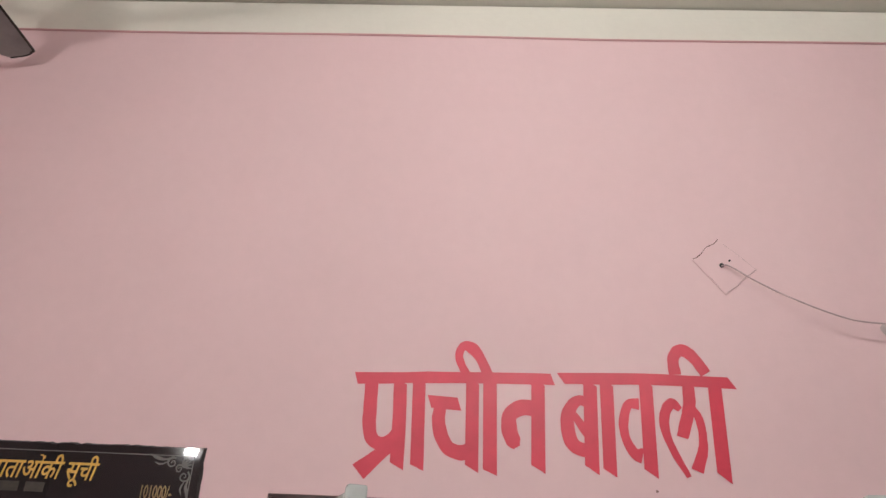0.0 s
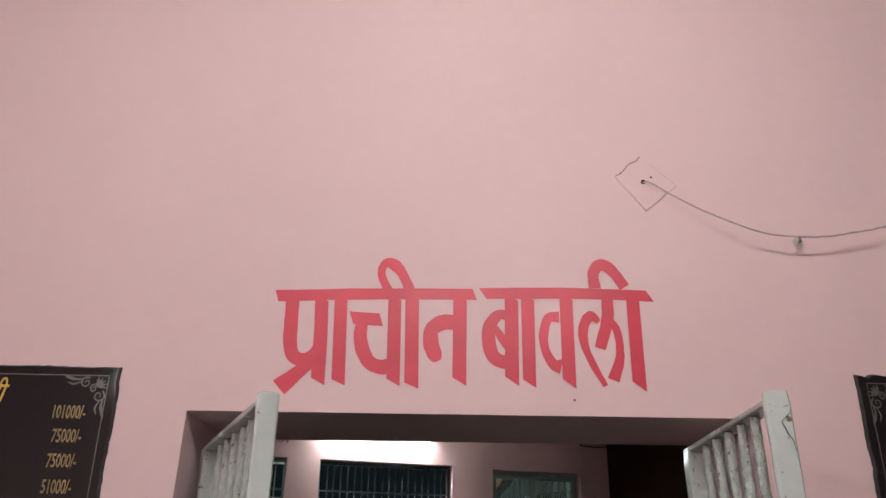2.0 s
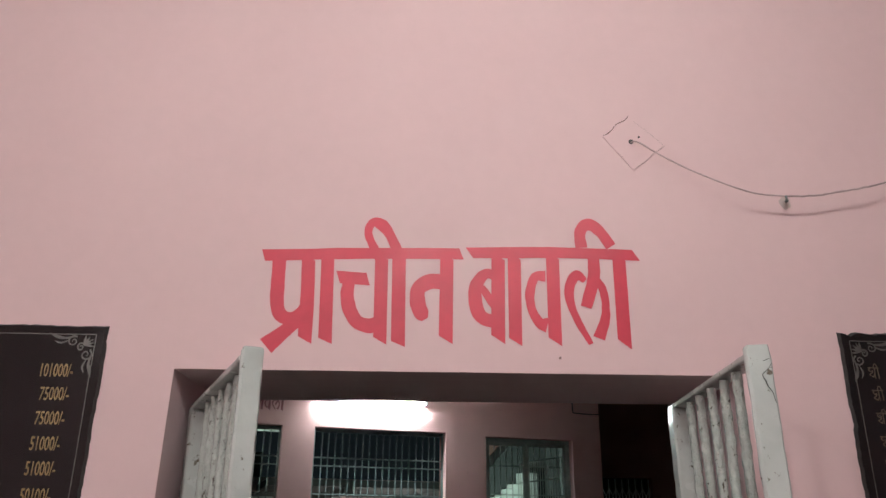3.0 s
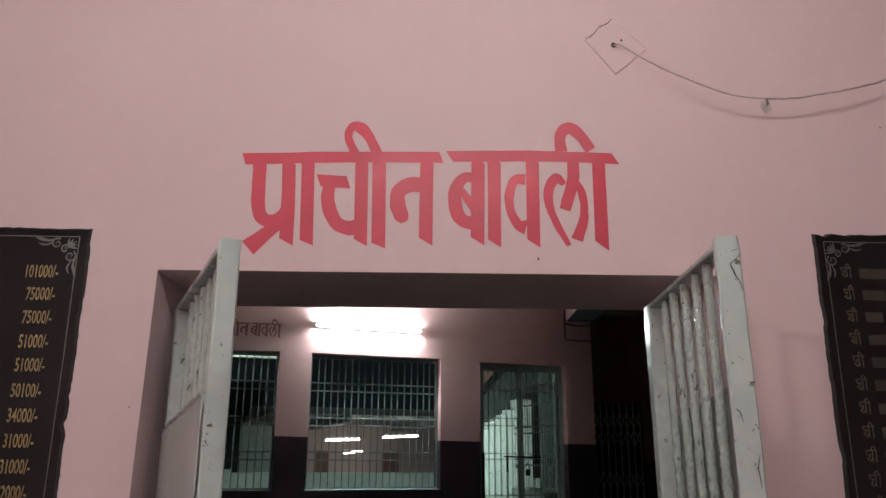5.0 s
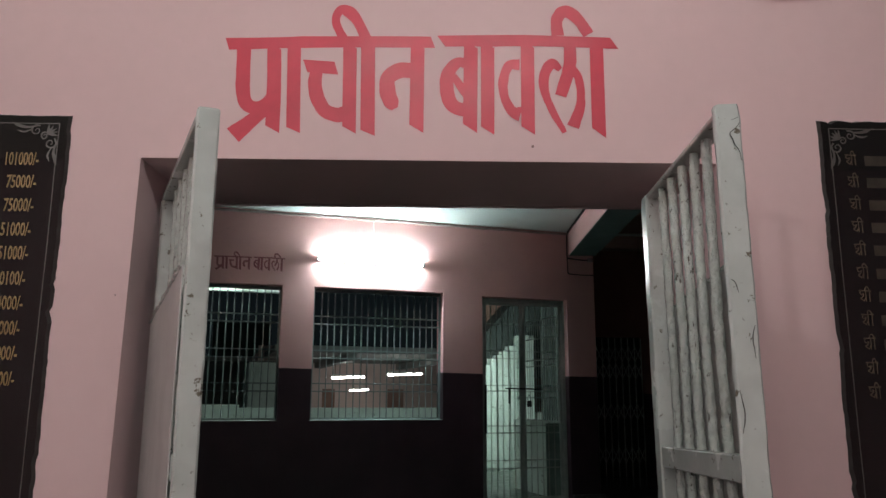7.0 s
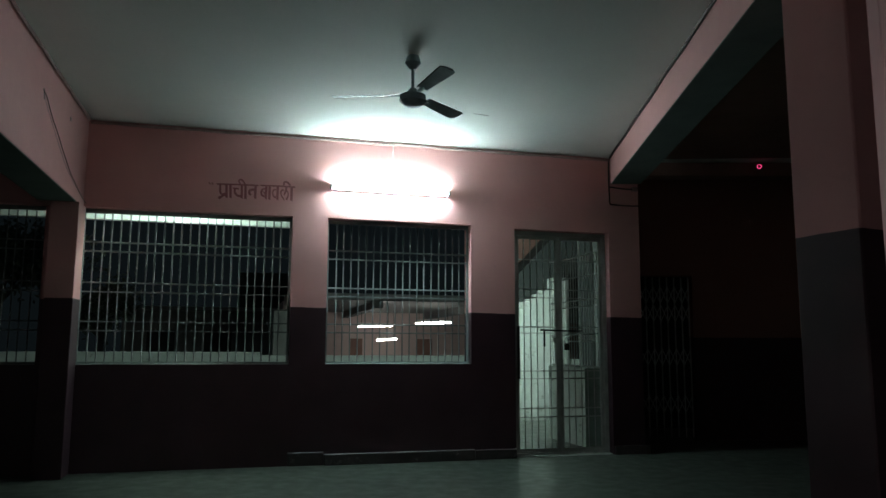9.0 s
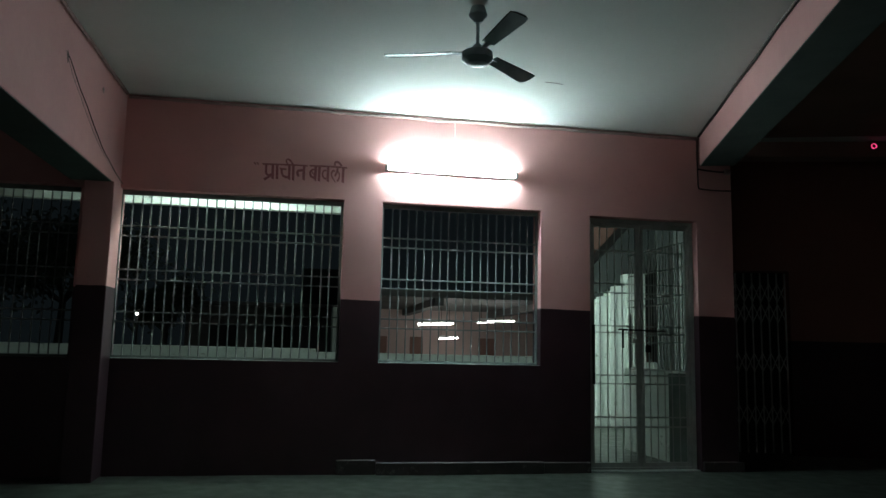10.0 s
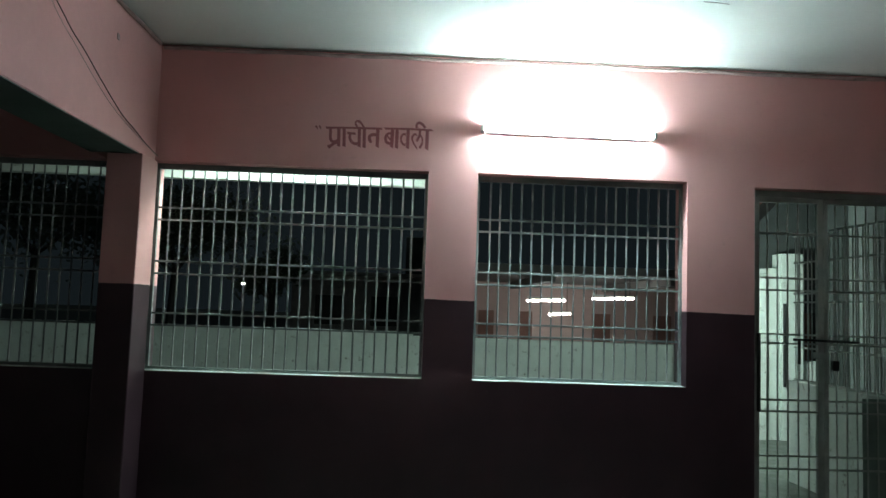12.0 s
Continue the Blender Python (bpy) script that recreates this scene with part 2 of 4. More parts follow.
def part(name, bm, mat, parent, label="", smooth=False):
    ob = new(name, bm if isinstance(bm, bpy.types.Mesh) else meshed(name, bm, mat, smooth))
    ob.parent = parent
    return tagged(ob, label)


def placed(name, mesh, parent, m):
    ob = new(name, mesh)
    ob.parent = parent
    ob.matrix_basis = m
    return ob


# ---- structure: porch before the entrance ----
setting("floor_porch", box(bmesh.new(), -4.25, 3.2, -4.6, ENTRY_DEEP + 0.75, PORCH_FLOOR - 0.12, PORCH_FLOOR), M_FLOOR, "dim polished green-grey stone floor of the porch", "floor", ASKEW)


def out_of_true(bm):
    """The doorway's left jamb leans out towards its foot and the lintel rises a little."""
    for v in bm.verts:
        if abs(v.co.x - ENTRY_L) < 1e-3 and v.co.z < ENTRY_TOP - 0.1:
            v.co.x -= 0.032
        if abs(v.co.x - ENTRY_R) < 1e-3 and abs(v.co.z - ENTRY_TOP) < 1e-3:
            v.co.z += 0.005
    return bm


setting("wall_entrance", out_of_true(pierced(-4.2, 3.1, PORCH_FLOOR, 2.99, 0, ENTRY_DEEP, [(ENTRY_L, ENTRY_R, PORCH_FLOOR, ENTRY_TOP)])), M_PINK, "smooth pink distempered wall pierced by a doorway", "wall", ASKEW)
setting("trim_cornice", box(bmesh.new(), -4.2, 3.1, 0.006, ENTRY_DEEP, 2.994, PORCH_CEILING), M_CREAM, "cream painted band above the pink wall", "trim", ASKEW)
hem = bmesh.new()
hose(hem, [(-4.2 + 0.365 * i, -0.001, 2.9915 + 0.0025 * math.sin(i * 1.7)) for i in range(21)], 0.0035, 6, 3)
setting("trim_paint_edge", hem, surface("deep pink paint edge", (0.58, 0.32, 0.32), 0.7), "uneven deep pink painted line under the cream band", "trim", ASKEW)
setting("ceiling_porch", box(bmesh.new(), -4.25, 3.2, -4.6, ENTRY_DEEP, PORCH_CEILING + 0.004, PORCH_CEILING + 0.15), M_CREAM, "beige distempered porch ceiling", "ceiling", ASKEW)
setting("wall_porch_west", box(bmesh.new(), -4.4, -4.205, -4.6, ENTRY_DEEP, PORCH_FLOOR, PORCH_CEILING), M_PINK, "plain pink side wall of the porch", "wall", ASKEW)
setting("wall_porch_east", box(bmesh.new(), 3.105, 3.3, -4.6, ENTRY_DEEP, PORCH_FLOOR, PORCH_CEILING), M_PINK, "plain pink side wall of the porch", "wall", ASKEW)
setting("wall_porch_south", box(bmesh.new(), -4.2, 3.1, -4.6, -4.42, PORCH_FLOOR, PORCH_CEILING), M_PINK, "plain pink wall opposite the entrance", "wall", ASKEW)

# ---- structure: hall ----
SILL, HEAD = 0.985, 2.475
setting("wall_hall_north", pierced(-7.2, 3.56, 0, HALL_CEILING, 0, 0.25, [(-4.6, -2.64, SILL, HEAD), (-2.335, -0.358, SILL, HEAD), (0.0, 1.538, SILL, HEAD), (2.036, 3.172, 0.0, 2.452)]), M_HALL_WALL, "pink wall with a dark maroon dado and barred openings", "wall")
setting("floor_hall", box(bmesh.new(), -9, 9.5, 1.212, 12, -0.15, 0.0), M_FLOOR, "dark polished green-grey stone floor", "floor", ASKEW)
setting("step_hall", box(bmesh.new(), -9, 9.5, 0.86, 1.218, PORCH_FLOOR, -0.19), M_FLOOR, "low stone step up to the hall floor", "step", ASKEW)
setting("ceiling_hall", box(bmesh.new(), -7.4, 9, -11, 0.28, HALL_CEILING + 0.004, HALL_CEILING + 0.2), M_CEIL, "whitewashed concrete ceiling with stains", "ceiling")
setting("wall_hall_west", box(bmesh.new(), -7.4, -7.204, -9.0, 0.25, -0.4, HALL_CEILING), M_HALL_WALL, "plain pink and maroon end wall", "wall")
setting("wall_hall_south", out_of_true(pierced(-9, 9, PORCH_FLOOR, HALL_CEILING, ENTRY_DEEP + 0.004, ENTRY_DEEP + 0.03, [(ENTRY_L, ENTRY_R, PORCH_FLOOR, ENTRY_TOP)])), M_PINK, "pink hall side of the entrance wall", "wall", ASKEW)
setting("beam_west", box(bmesh.new(), -2.65, -2.318, -6.9, -0.001, 2.466, HALL_CEILING, 0.006), M_HALL_PINK, "deep pink painted concrete beam", "beam")
setting("column_west", box(bmesh.new(), -2.537, -2.298, -0.30, -0.001, 0.0, 2.465, 0.004), M_COLUMN, "pink and maroon painted column under the beam", "column")
E_BEAM = ASKEW @ Matrix.Translation((1.17, 7.86, 0)) @ Matrix.Rotation(radians(-2.7), 4, "Z")
setting("beam_east", box(bmesh.new(), 0, 0.34, -7.4, -0.06, 3.01, HALL_CEILING, 0.006), M_HALL_PINK, "pink painted concrete beam with a dark underside", "beam", E_BEAM)
setting("column_east", box(bmesh.new(), 0, 0.45, -0.36, 0, 0.0, HALL_CEILING, 0.008), M_ASKEW_WALL, "pink column with a chipped dark dado", "column", Matrix.Translation((1.764, -4.625, 0)) @ Matrix.Rotation(radians(8), 4, "Z"))
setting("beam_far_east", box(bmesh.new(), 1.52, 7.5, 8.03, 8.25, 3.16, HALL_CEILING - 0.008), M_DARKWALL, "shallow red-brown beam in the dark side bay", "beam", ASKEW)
# Thin darker sheets cover the undersides of both pink beams.
setting("beam_underside_east", box(bmesh.new(), 0.004, 0.336, -7.38, -0.064, 3.004, 3.0095), M_UNDERSIDE, "dark grey-green sheet under the beam", "beam", E_BEAM)
setting("beam_underside_west", box(bmesh.new(), -2.646, -2.322, -6.9, -0.302, 2.460, 2.4655), M_UNDERSIDE, "dark grey-green sheet under the beam", "beam")
# Thin red-brown sheet just below the whitewashed hall ceiling.
setting("ceiling_bay", box(bmesh.new(), 0.345, 6.2, -7.4, 0.05, HALL_CEILING - 0.006, HALL_CEILING + 0.003), M_DARKWALL, "dark red-brown sheet under the ceiling of the side bay", "ceiling", E_BEAM)
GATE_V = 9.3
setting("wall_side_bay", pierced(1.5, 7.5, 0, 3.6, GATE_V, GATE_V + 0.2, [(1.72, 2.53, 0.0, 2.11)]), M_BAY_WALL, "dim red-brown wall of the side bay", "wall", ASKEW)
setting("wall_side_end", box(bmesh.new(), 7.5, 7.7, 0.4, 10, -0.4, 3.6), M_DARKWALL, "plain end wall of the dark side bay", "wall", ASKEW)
# Backing wall and return wall carry their shade in the base colour.
setting("wall_behind_gate", box(bmesh.new(), 1.3, 3.2, GATE_V + 1.4, GATE_V + 1.5, 0, 3.6), M_SHADE_CONCRETE, "wall behind the folding gate, coloured dark for shade", "wall", ASKEW)
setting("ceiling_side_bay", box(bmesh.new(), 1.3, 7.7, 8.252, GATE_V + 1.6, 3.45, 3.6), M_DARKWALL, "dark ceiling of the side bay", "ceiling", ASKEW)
setting("wall_return", box(bmesh.new(), 0.12, 5.0, -0.31, -0.22, -0.15, 3.45), M_SHADE_CONCRETE, "return wall beside the stair, coloured dark for shade", "wall", Matrix.Translation((3.22, 0.256, 0)) @ Matrix.Rotation(radians(71), 4, "Z"))
for x0, x1, top, out, tag in ((-0.345, 0.004, 0.130, 0.030, "a"), (0.008, 1.566, 0.108, 0.062, "b"), (1.570, 2.030, 0.100, 0.036, "c"), (3.178, 3.60, 0.095, 0.040, "d")):
    setting("baseboard", box(bmesh.new(), x0, x1, -out, -0.001, 0.001, top, 0.006), surface("worn maroon skirting " + tag, (0.06, 0.05, 0.05), 0.5, vary=0.3, large=6, specks=0.4, dirt=(0.2, 0.19, 0.18)), "worn dark skirting along the wall foot", "baseboard")
conduit = bmesh.new()
hose(conduit, [(-2.3 + 0.25 * i, -0.018, 3.298 + 0.004 * math.sin(i * 2.1)) for i in range(23)], 0.014, 7, 3)
setting("trim_conduit", conduit, M_PVC, "grimy conduit along the ceiling edge", "conduit")
conduit = bmesh.new()
hose(conduit, [(-2.298, -0.1 - 0.3 * i, 3.300 + 0.004 * math.sin(i * 2.3)) for i in range(20)], 0.014, 7, 3)
setting("trim_conduit", conduit, M_PVC, "grimy conduit along the beam", "conduit")
conduit = bmesh.new()
hose(conduit, [(-0.012, -0.1 - 0.35 * i, 3.300 + 0.005 * math.sin(i * 1.9)) for i in range(20)], 0.012, 7, 3)
setting("trim_conduit", conduit, M_CABLE_DARK, "dark cable along the beam edge", "conduit", E_BEAM)


# ---- painted lettering ----
STROKES = []


def stroke(letter, nib, pts):
    STROKES.append((letter, nib, pts))


stroke("headline", (0.009, -0.026), [(0.000, -0.001), (0.220, 0.008), (0.439, 0.012)])
stroke("pa", None, [(0.036, -0.010, 0.030), (0.037, -0.065, 0.030), (0.039, -0.112, 0.030), (0.050, -0.138, 0.029), (0.072, -0.144, 0.028), (0.093, -0.131, 0.028), (0.106, -0.110, 0.028)])
stroke("pa", (0.030, -0.016), [(0.100, -0.004), (0.103, -0.096), (0.104, -0.191)])
stroke("pa", None, [(0.101, -0.137, 0.024), (0.064, -0.169, 0.029), (0.023, -0.206, 0.040)])
stroke("aa", (0.029, -0.013), [(0.142, -0.002), (0.147, -0.192)])
stroke("cha", (0.009, -0.029), [(0.167, -0.048), (0.233, -0.052)])
stroke("cha", None, [(0.191, -0.060, 0.028), (0.189, -0.089, 0.029), (0.196, -0.122, 0.030), (0.213, -0.148, 0.030), (0.238, -0.157, 0.032), (0.265, -0.151, 0.036)])
stroke("cha", (0.029, -0.016), [(0.261, 0.002), (0.264, -0.190)])
stroke("ii", (0.030, -0.013), [(0.300, 0.004), (0.303, -0.196)])
stroke("ii", None, [(0.248, 0.012, 0.020), (0.229, 0.054, 0.018), (0.237, 0.081, 0.020), (0.258, 0.078, 0.028), (0.280, 0.050, 0.022), (0.297, 0.011, 0.025)])
stroke("na", (0.030, -0.018), [(0.406, 0.006), (0.405, -0.185)])
stroke("na", None, [(0.402, -0.055, 0.034), (0.368, -0.055, 0.036), (0.344, -0.072, 0.032), (0.343, -0.103, 0.034), (0.352, -0.128, 0.032), (0.359, -0.141, 0.016)])
stroke("headline", (0.017, -0.026), [(0.457, 0.015), (0.645, 0.020), (0.834, 0.018)])
stroke("ba", (0.030, -0.020), [(0.521, 0.009), (0.518, -0.182)])
stroke("ba", None, [(0.519, -0.041, 0.020), (0.493, -0.034, 0.024), (0.472, -0.060, 0.028), (0.469, -0.095, 0.030), (0.478, -0.127, 0.030), (0.498, -0.140, 0.030), (0.519, -0.138, 0.030)])
stroke("ba", None, [(0.483, -0.064, 0.015), (0.500, -0.091, 0.018), (0.519, -0.117, 0.021)])
stroke("aa", (0.029, -0.018), [(0.557, 0.010), (0.556, -0.187)])
stroke("va", (0.029, -0.018), [(0.643, 0.013), (0.642, -0.185)])
stroke("va", None, [(0.626, -0.037, 0.026), (0.603, -0.039, 0.0208), (0.59, -0.075, 0.0208), (0.593, -0.112, 0.0195), (0.608, -0.142, 0.0228), (0.626, -0.149, 0.0338)])
stroke("la", None, [(0.714, -0.046, 0.013), (0.697, -0.032, 0.0228), (0.681, -0.052, 0.0216), (0.677, -0.082, 0.0208), (0.684, -0.114, 0.0168), (0.699, -0.149, 0.0156), (0.72, -0.189, 0.0108)])
stroke("la", None, [(0.74, -0.04, 0.0168), (0.753, -0.067, 0.018), (0.757, -0.106, 0.018), (0.752, -0.138, 0.0221), (0.738, -0.175, 0.0264)])
stroke("la", None, [(0.736, 0.017, 0.0264), (0.735, -0.031, 0.0273), (0.726, -0.067, 0.026), (0.713, -0.106, 0.0247)])
stroke("ii", (0.030, -0.022), [(0.794, 0.016), (0.793, -0.188)])
stroke("ii", None, [(0.71, 0.033, 0.0273), (0.708, 0.065, 0.0247), (0.718, 0.086, 0.0273), (0.735, 0.089, 0.0299), (0.757, 0.07, 0.026), (0.778, 0.037, 0.026)])


def ribbon(bm, nib, pts, sx, sz, y, deep, weight):
    """One brush stroke as a thin raised film of paint: a nib swept along a path, or a ribbon of given widths."""
    left, right = [], []
    if nib:
        h = Vector((nib[0] * sx, nib[1] * sz)) * 0.5 * weight
        for p in smooth_path(pts, 4):
            q = Vector((p[0] * sx, p[1] * sz))
            left.append(q - h), right.append(q + h)
    else:
        path = [Vector((p[0] * sx, p[1] * sz, p[2] * (sx + sz) / 2 * weight)) for p in smooth_path(pts, 7)]
        for i, p in enumerate(path):
            d = (path[min(i + 1, len(path) - 1)] - path[max(i - 1, 0)]).xy.normalized()
            n = Vector((-d.y, d.x)) * p.z / 2
            left.append(p.xy + n), right.append(p.xy - n)
    jit = lambda v: (v.x + noise.noise((v.x * 60, v.y * 60, 1)) * 0.0012, v.y + noise.noise((v.x * 60, v.y * 60, 7)) * 0.0012)
    L = [bm.verts.new((jit(v)[0], y - deep, jit(v)[1])) for v in left]
    R = [bm.verts.new((jit(v)[0], y - deep, jit(v)[1])) for v in right]
    for i in range(len(L) - 1):
        bm.faces.new((L[i], L[i + 1], R[i + 1], R[i]))
    return bm


def lettering(name, label, m, sx, sz, weight, mat):
    sign = thing(name, label, "lettering", m)
    order = []
    for i, (letter, nib, pts) in enumerate(STROKES):
        fresh = not order or order[-1][0] != letter
        if fresh:
            order.append((letter, bmesh.new()))
        ribbon(order[-1][1], nib, pts, sx, sz, 0, 0.0004 + 0.00005 * i, weight)
    for letter, bm in order:
        part("letter" if letter != "headline" else "headline", bm, mat, sign)
    return sign


lettering("painted_lettering", "large red hand-painted Devanagari lettering on the pink wall", ASKEW @ Matrix.Translation((-1.163, 0, 1.99)), 1.0, 1.0, 1.0, M_RED)
sign = lettering("painted_lettering", "small maroon Devanagari lettering in quotation marks, colour paled for glare", Matrix.Translation((-1.115, 0, 2.765)), 0.925, 0.70, 0.86, M_RED_PALED)
for x, z in ((-0.075, 0.01), (-0.050, 0.012)):
    part("quotation_mark", ribbon(bmesh.new(), None, [(x, z, 0.012), (x + 0.010, z - 0.012, 0.010), (x + 0.016, z - 0.026, 0.004)], 1, 1, 0, 0.0015, 1), M_RED_PALED, sign)


# ---- granite donor boards ----
def glyphs(text, size, squeeze, mat_m):
    cu = bpy.data.curves.new("inscription", "FONT")
    cu.body, cu.size, cu.resolution_u = text, size, 3
    cu.extrude, cu.offset = 0.0004, size * 0.012
    cu.align_x = "RIGHT"
    ob = bpy.data.objects.new("inscription", cu)
    scene.collection.objects.link(ob)
    me = bpy.data.meshes.new_from_object(ob.evaluated_get(bpy.context.evaluated_depsgraph_get()))
    bpy.data.objects.remove(ob)
    bpy.data.curves.remove(cu)
    me.transform(mat_m @ Matrix.Diagonal((squeeze, 1, 1, 1)))
    return me


def upright(u, z, proud=0.0005):
    return Matrix.Translation((u, -0.009 - proud, z)) @ Matrix.Rotation(radians(90), 4, "X")


def inscription(text, size, squeeze, u, z, mat, parent, shear=0.0):
    """Writing in the built-in font, each sign a part of its own."""
    sh = Matrix.Identity(4)
    sh[0][1] = shear
    me = glyphs(text, size, squeeze, upright(u, z) @ sh)
    bm = bmesh.new()
    bm.from_mesh(me)
    bpy.data.meshes.remove(me)
    todo = set(bm.verts)
    while todo:
        island, edge = set(), [min(todo, key=lambda v: v.index)]
        while edge:
            v = edge.pop()
            if v not in island:
                island.add(v)
                edge += [e.other_vert(v) for e in v.link_edges]
        todo -= island
        sign_bm, twin = bmesh.new(), {}
        for v in island:
            twin[v] = sign_bm.verts.new(v.co)
        for f in {f for v in island for f in v.link_faces}:
            sign_bm.faces.new([twin[v] for v in f.verts])
        part("inscription", sign_bm, mat, parent)
    bm.free()


def bars_of_writing(parent, u0, u1, z, height, seed, mat):
    """Writing that cannot be given: plain bars of its size."""
    rng = random.Random(seed)
    u = u0
    while u < u1 - 0.02:
        w = min(rng.uniform(0.035, 0.085), u1 - u)
        bm = bmesh.new()
        box(bm, u, u + w, -0.0098, -0.0093, z, z + height)
        part("writing_bar", bm, mat, parent)
        u += w + 0.014


def curl(parent, u, z, mirror):
    """The engraved scroll in a board's upper corner: two spirals, a leaf and rays."""
    def flat(pts, name="scroll_leaf"):
        bm = ribbon(bmesh.new(), None, [(u + mirror * a * 0.86, z + b * 0.86, w * 0.86) for a, b, w in pts], 1, 1, -0.009, 0.0007, 1)
        part(name, bm, M_SILVER, parent, "silver engraved scrollwork")
    for cx, cz, turn, big in ((-0.052, -0.014, 1, 0.014), (-0.017, -0.046, -1, 0.015), (-0.032, -0.028, 1, 0.010)):
        flat([(cx + big * (1 - k / 13) * math.cos(turn * k * 0.8 + 1), cz + big * (1 - k / 13) * math.sin(turn * k * 0.8 + 1), 0.0046 - 0.00022 * k) for k in range(12)], "scroll_spiral")
    flat([(-0.050, -0.002, 0.003), (-0.072, -0.006, 0.006), (-0.094, -0.002, 0.008), (-0.112, 0.006, 0.001)])
    flat([(-0.060, -0.010, 0.002), (-0.080, -0.018, 0.005), (-0.098, -0.014, 0.001)])
    flat([(-0.004, -0.046, 0.003), (-0.008, -0.068, 0.006), (-0.003, -0.086, 0.008), (0.003, -0.102, 0.001)])
    flat([(-0.014, -0.058, 0.002), (-0.020, -0.076, 0.005), (-0.015, -0.092, 0.001)])
    for a in (-0.1, 0.3, 0.7, 1.1, 1.5):
        flat([(-0.026, -0.024, 0.002), (-0.026 + 0.014 * math.cos(a), -0.024 + 0.014 * math.sin(a), 0.006), (-0.026 + 0.026 * math.cos(a), -0.024 + 0.026 * math.sin(a), 0.001)], "scroll_ray")


def honorific(parent, u, z, w=0.026, h=0.023):
    """The short word that opens each line of the names, brushed in five strokes."""
    bm = bmesh.new()
    for pts in (((0.0, 1.0), (0.5, 1.0), (1.0, 1.0)), ((0.22, 0.98), (0.08, 0.80), (0.22, 0.62), (0.40, 0.72), (0.30, 0.45), (0.12, 0.30), (0.40, 0.08)),
                ((0.56, 1.0), (0.56, 0.5), (0.56, 0.0)), ((0.55, 0.40), (0.46, 0.24), (0.34, 0.02)), ((0.86, 1.0), (0.86, 0.5), (0.86, 0.0)), ((0.50, 1.02), (0.56, 1.30), (0.74, 1.32), (0.86, 1.02))):
        ribbon(bm, None, [(u + a * w, z + b * h, 0.0023) for a, b in pts], 1, 1, -0.009, 0.0006, 1)
    part("inscription", bm, M_GOLD_WORN, parent)


def board(u0, u1, z0, z1, label, seed):
    """A slab of polished granite with a broken, uneven edge and an engraved line round it."""
    b = thing("donor_board", label, "board", ASKEW, "granite boards beside the entrance")
    rng = random.Random(seed)
    rim = []
    for (ax, az), (bx, bz) in zip(((u0, z0), (u1, z0), (u1, z1), (u0, z1)), ((u1, z0), (u1, z1), (u0, z1), (u0, z0))):
        n = max(4, int(math.hypot(bx - ax, bz - az) / 0.011))
        chips = [(rng.random(), rng.uniform(0.006, 0.02), rng.uniform(0.002, 0.006)) for _ in range(9)]
        run = math.hypot(bx - ax, bz - az)
        inx, inz = (az - bz) / run, (bx - ax) / run
        for k in range(n):
            t, j = k / n, (0.0 if k == 0 else 1.0)
            cut = rng.uniform(-0.0008, 0.0012) + sum(d * max(0.0, 1 - abs(t - c) * run / w) for c, w, d in chips)
            cut += 0.003 * noise.noise((t * run * 9, seed, 0))
            rim.append((ax + (bx - ax) * t + j * cut * inx, az + (bz - az) * t + j * cut * inz))
    bm = bmesh.new()
    face = bm.faces.new([bm.verts.new((u, -0.009, z)) for u, z in rim])
    part("slab", bm, M_BLACK, b)
    bm = bmesh.new()
    a = [bm.verts.new((u, -0.009, z)) for u, z in rim]
    c = [bm.verts.new((u + 0.004 * (1 if u > (u0 + u1) / 2 else -1), -0.0005, z + (0.004 if z > (z0 + z1) / 2 else -0.004))) for u, z in rim]
    for k in range(len(a)):
        bm.faces.new((a[k], c[k], c[(k + 1) % len(a)], a[(k + 1) % len(a)]))
    part("broken_edge", bm, M_CHIP, b, "rough broken edge of the slab")
    for p, q in (((u0 + 0.017, z1 - 0.017), (u1 - 0.017, z1 - 0.017)), ((u0 + 0.017, z0), (u0 + 0.017, z1 - 0.017)), ((u1 - 0.017, z0), (u1 - 0.017, z1 - 0.017))):
        part("engraved_line", ribbon(bmesh.new(), None, [(*p, 0.0022), ((p[0] + q[0]) / 2, (p[1] + q[1]) / 2, 0.0022), (*q, 0.0022)], 1, 1, -0.009, 0.0006, 1), M_SILVER, b)
    curl(b, u1 - 0.017, z1 - 0.02, 1)
    curl(b, u0 + 0.017, z1 - 0.02, -1)
    return b


left = board(-2.36, -1.475, 0.55, 1.817, "polished black granite donor board with gold sums", 3)
inscription("दाताओंकी सूची", 0.056, 0.74, -1.700, 1.742, M_YELLOW, left, 0.18)
for i, (sum_, z) in enumerate(zip(("101000/-", "75000/-", "75000/-", "51000/-", "51000/-", "50100/-", "34000/-", "31000/-", "31000/-", "22000/-"), (1.712, 1.664, 1.615, 1.565, 1.517, 1.466, 1.417, 1.368, 1.319, 1.270))):
    inscription(sum_, 0.038, 0.51, -1.526, z - 0.001, M_GOLD, left)
    bars_of_writing(left, -2.30, -1.80 + 0.03 * ((i * 7) % 4), z + 0.002, 0.020, 40 + i, M_GOLD_DIM)
right = board(0.106, 0.99, 0.55, 1.834, "polished black granite donor board with worn gold names", 5)
for i in range(11):
    honorific(right, 0.152, 1.736 - 0.0485 * i)
    bars_of_writing(right, 0.194, 0.60 + 0.03 * ((i * 5) % 4), 1.735 - 0.0485 * i, 0.022, 70 + i, M_GOLD_DIM)
bars_of_writing(right, 0.36, 0.62, 1.785, 0.026, 91, M_YELLOW)


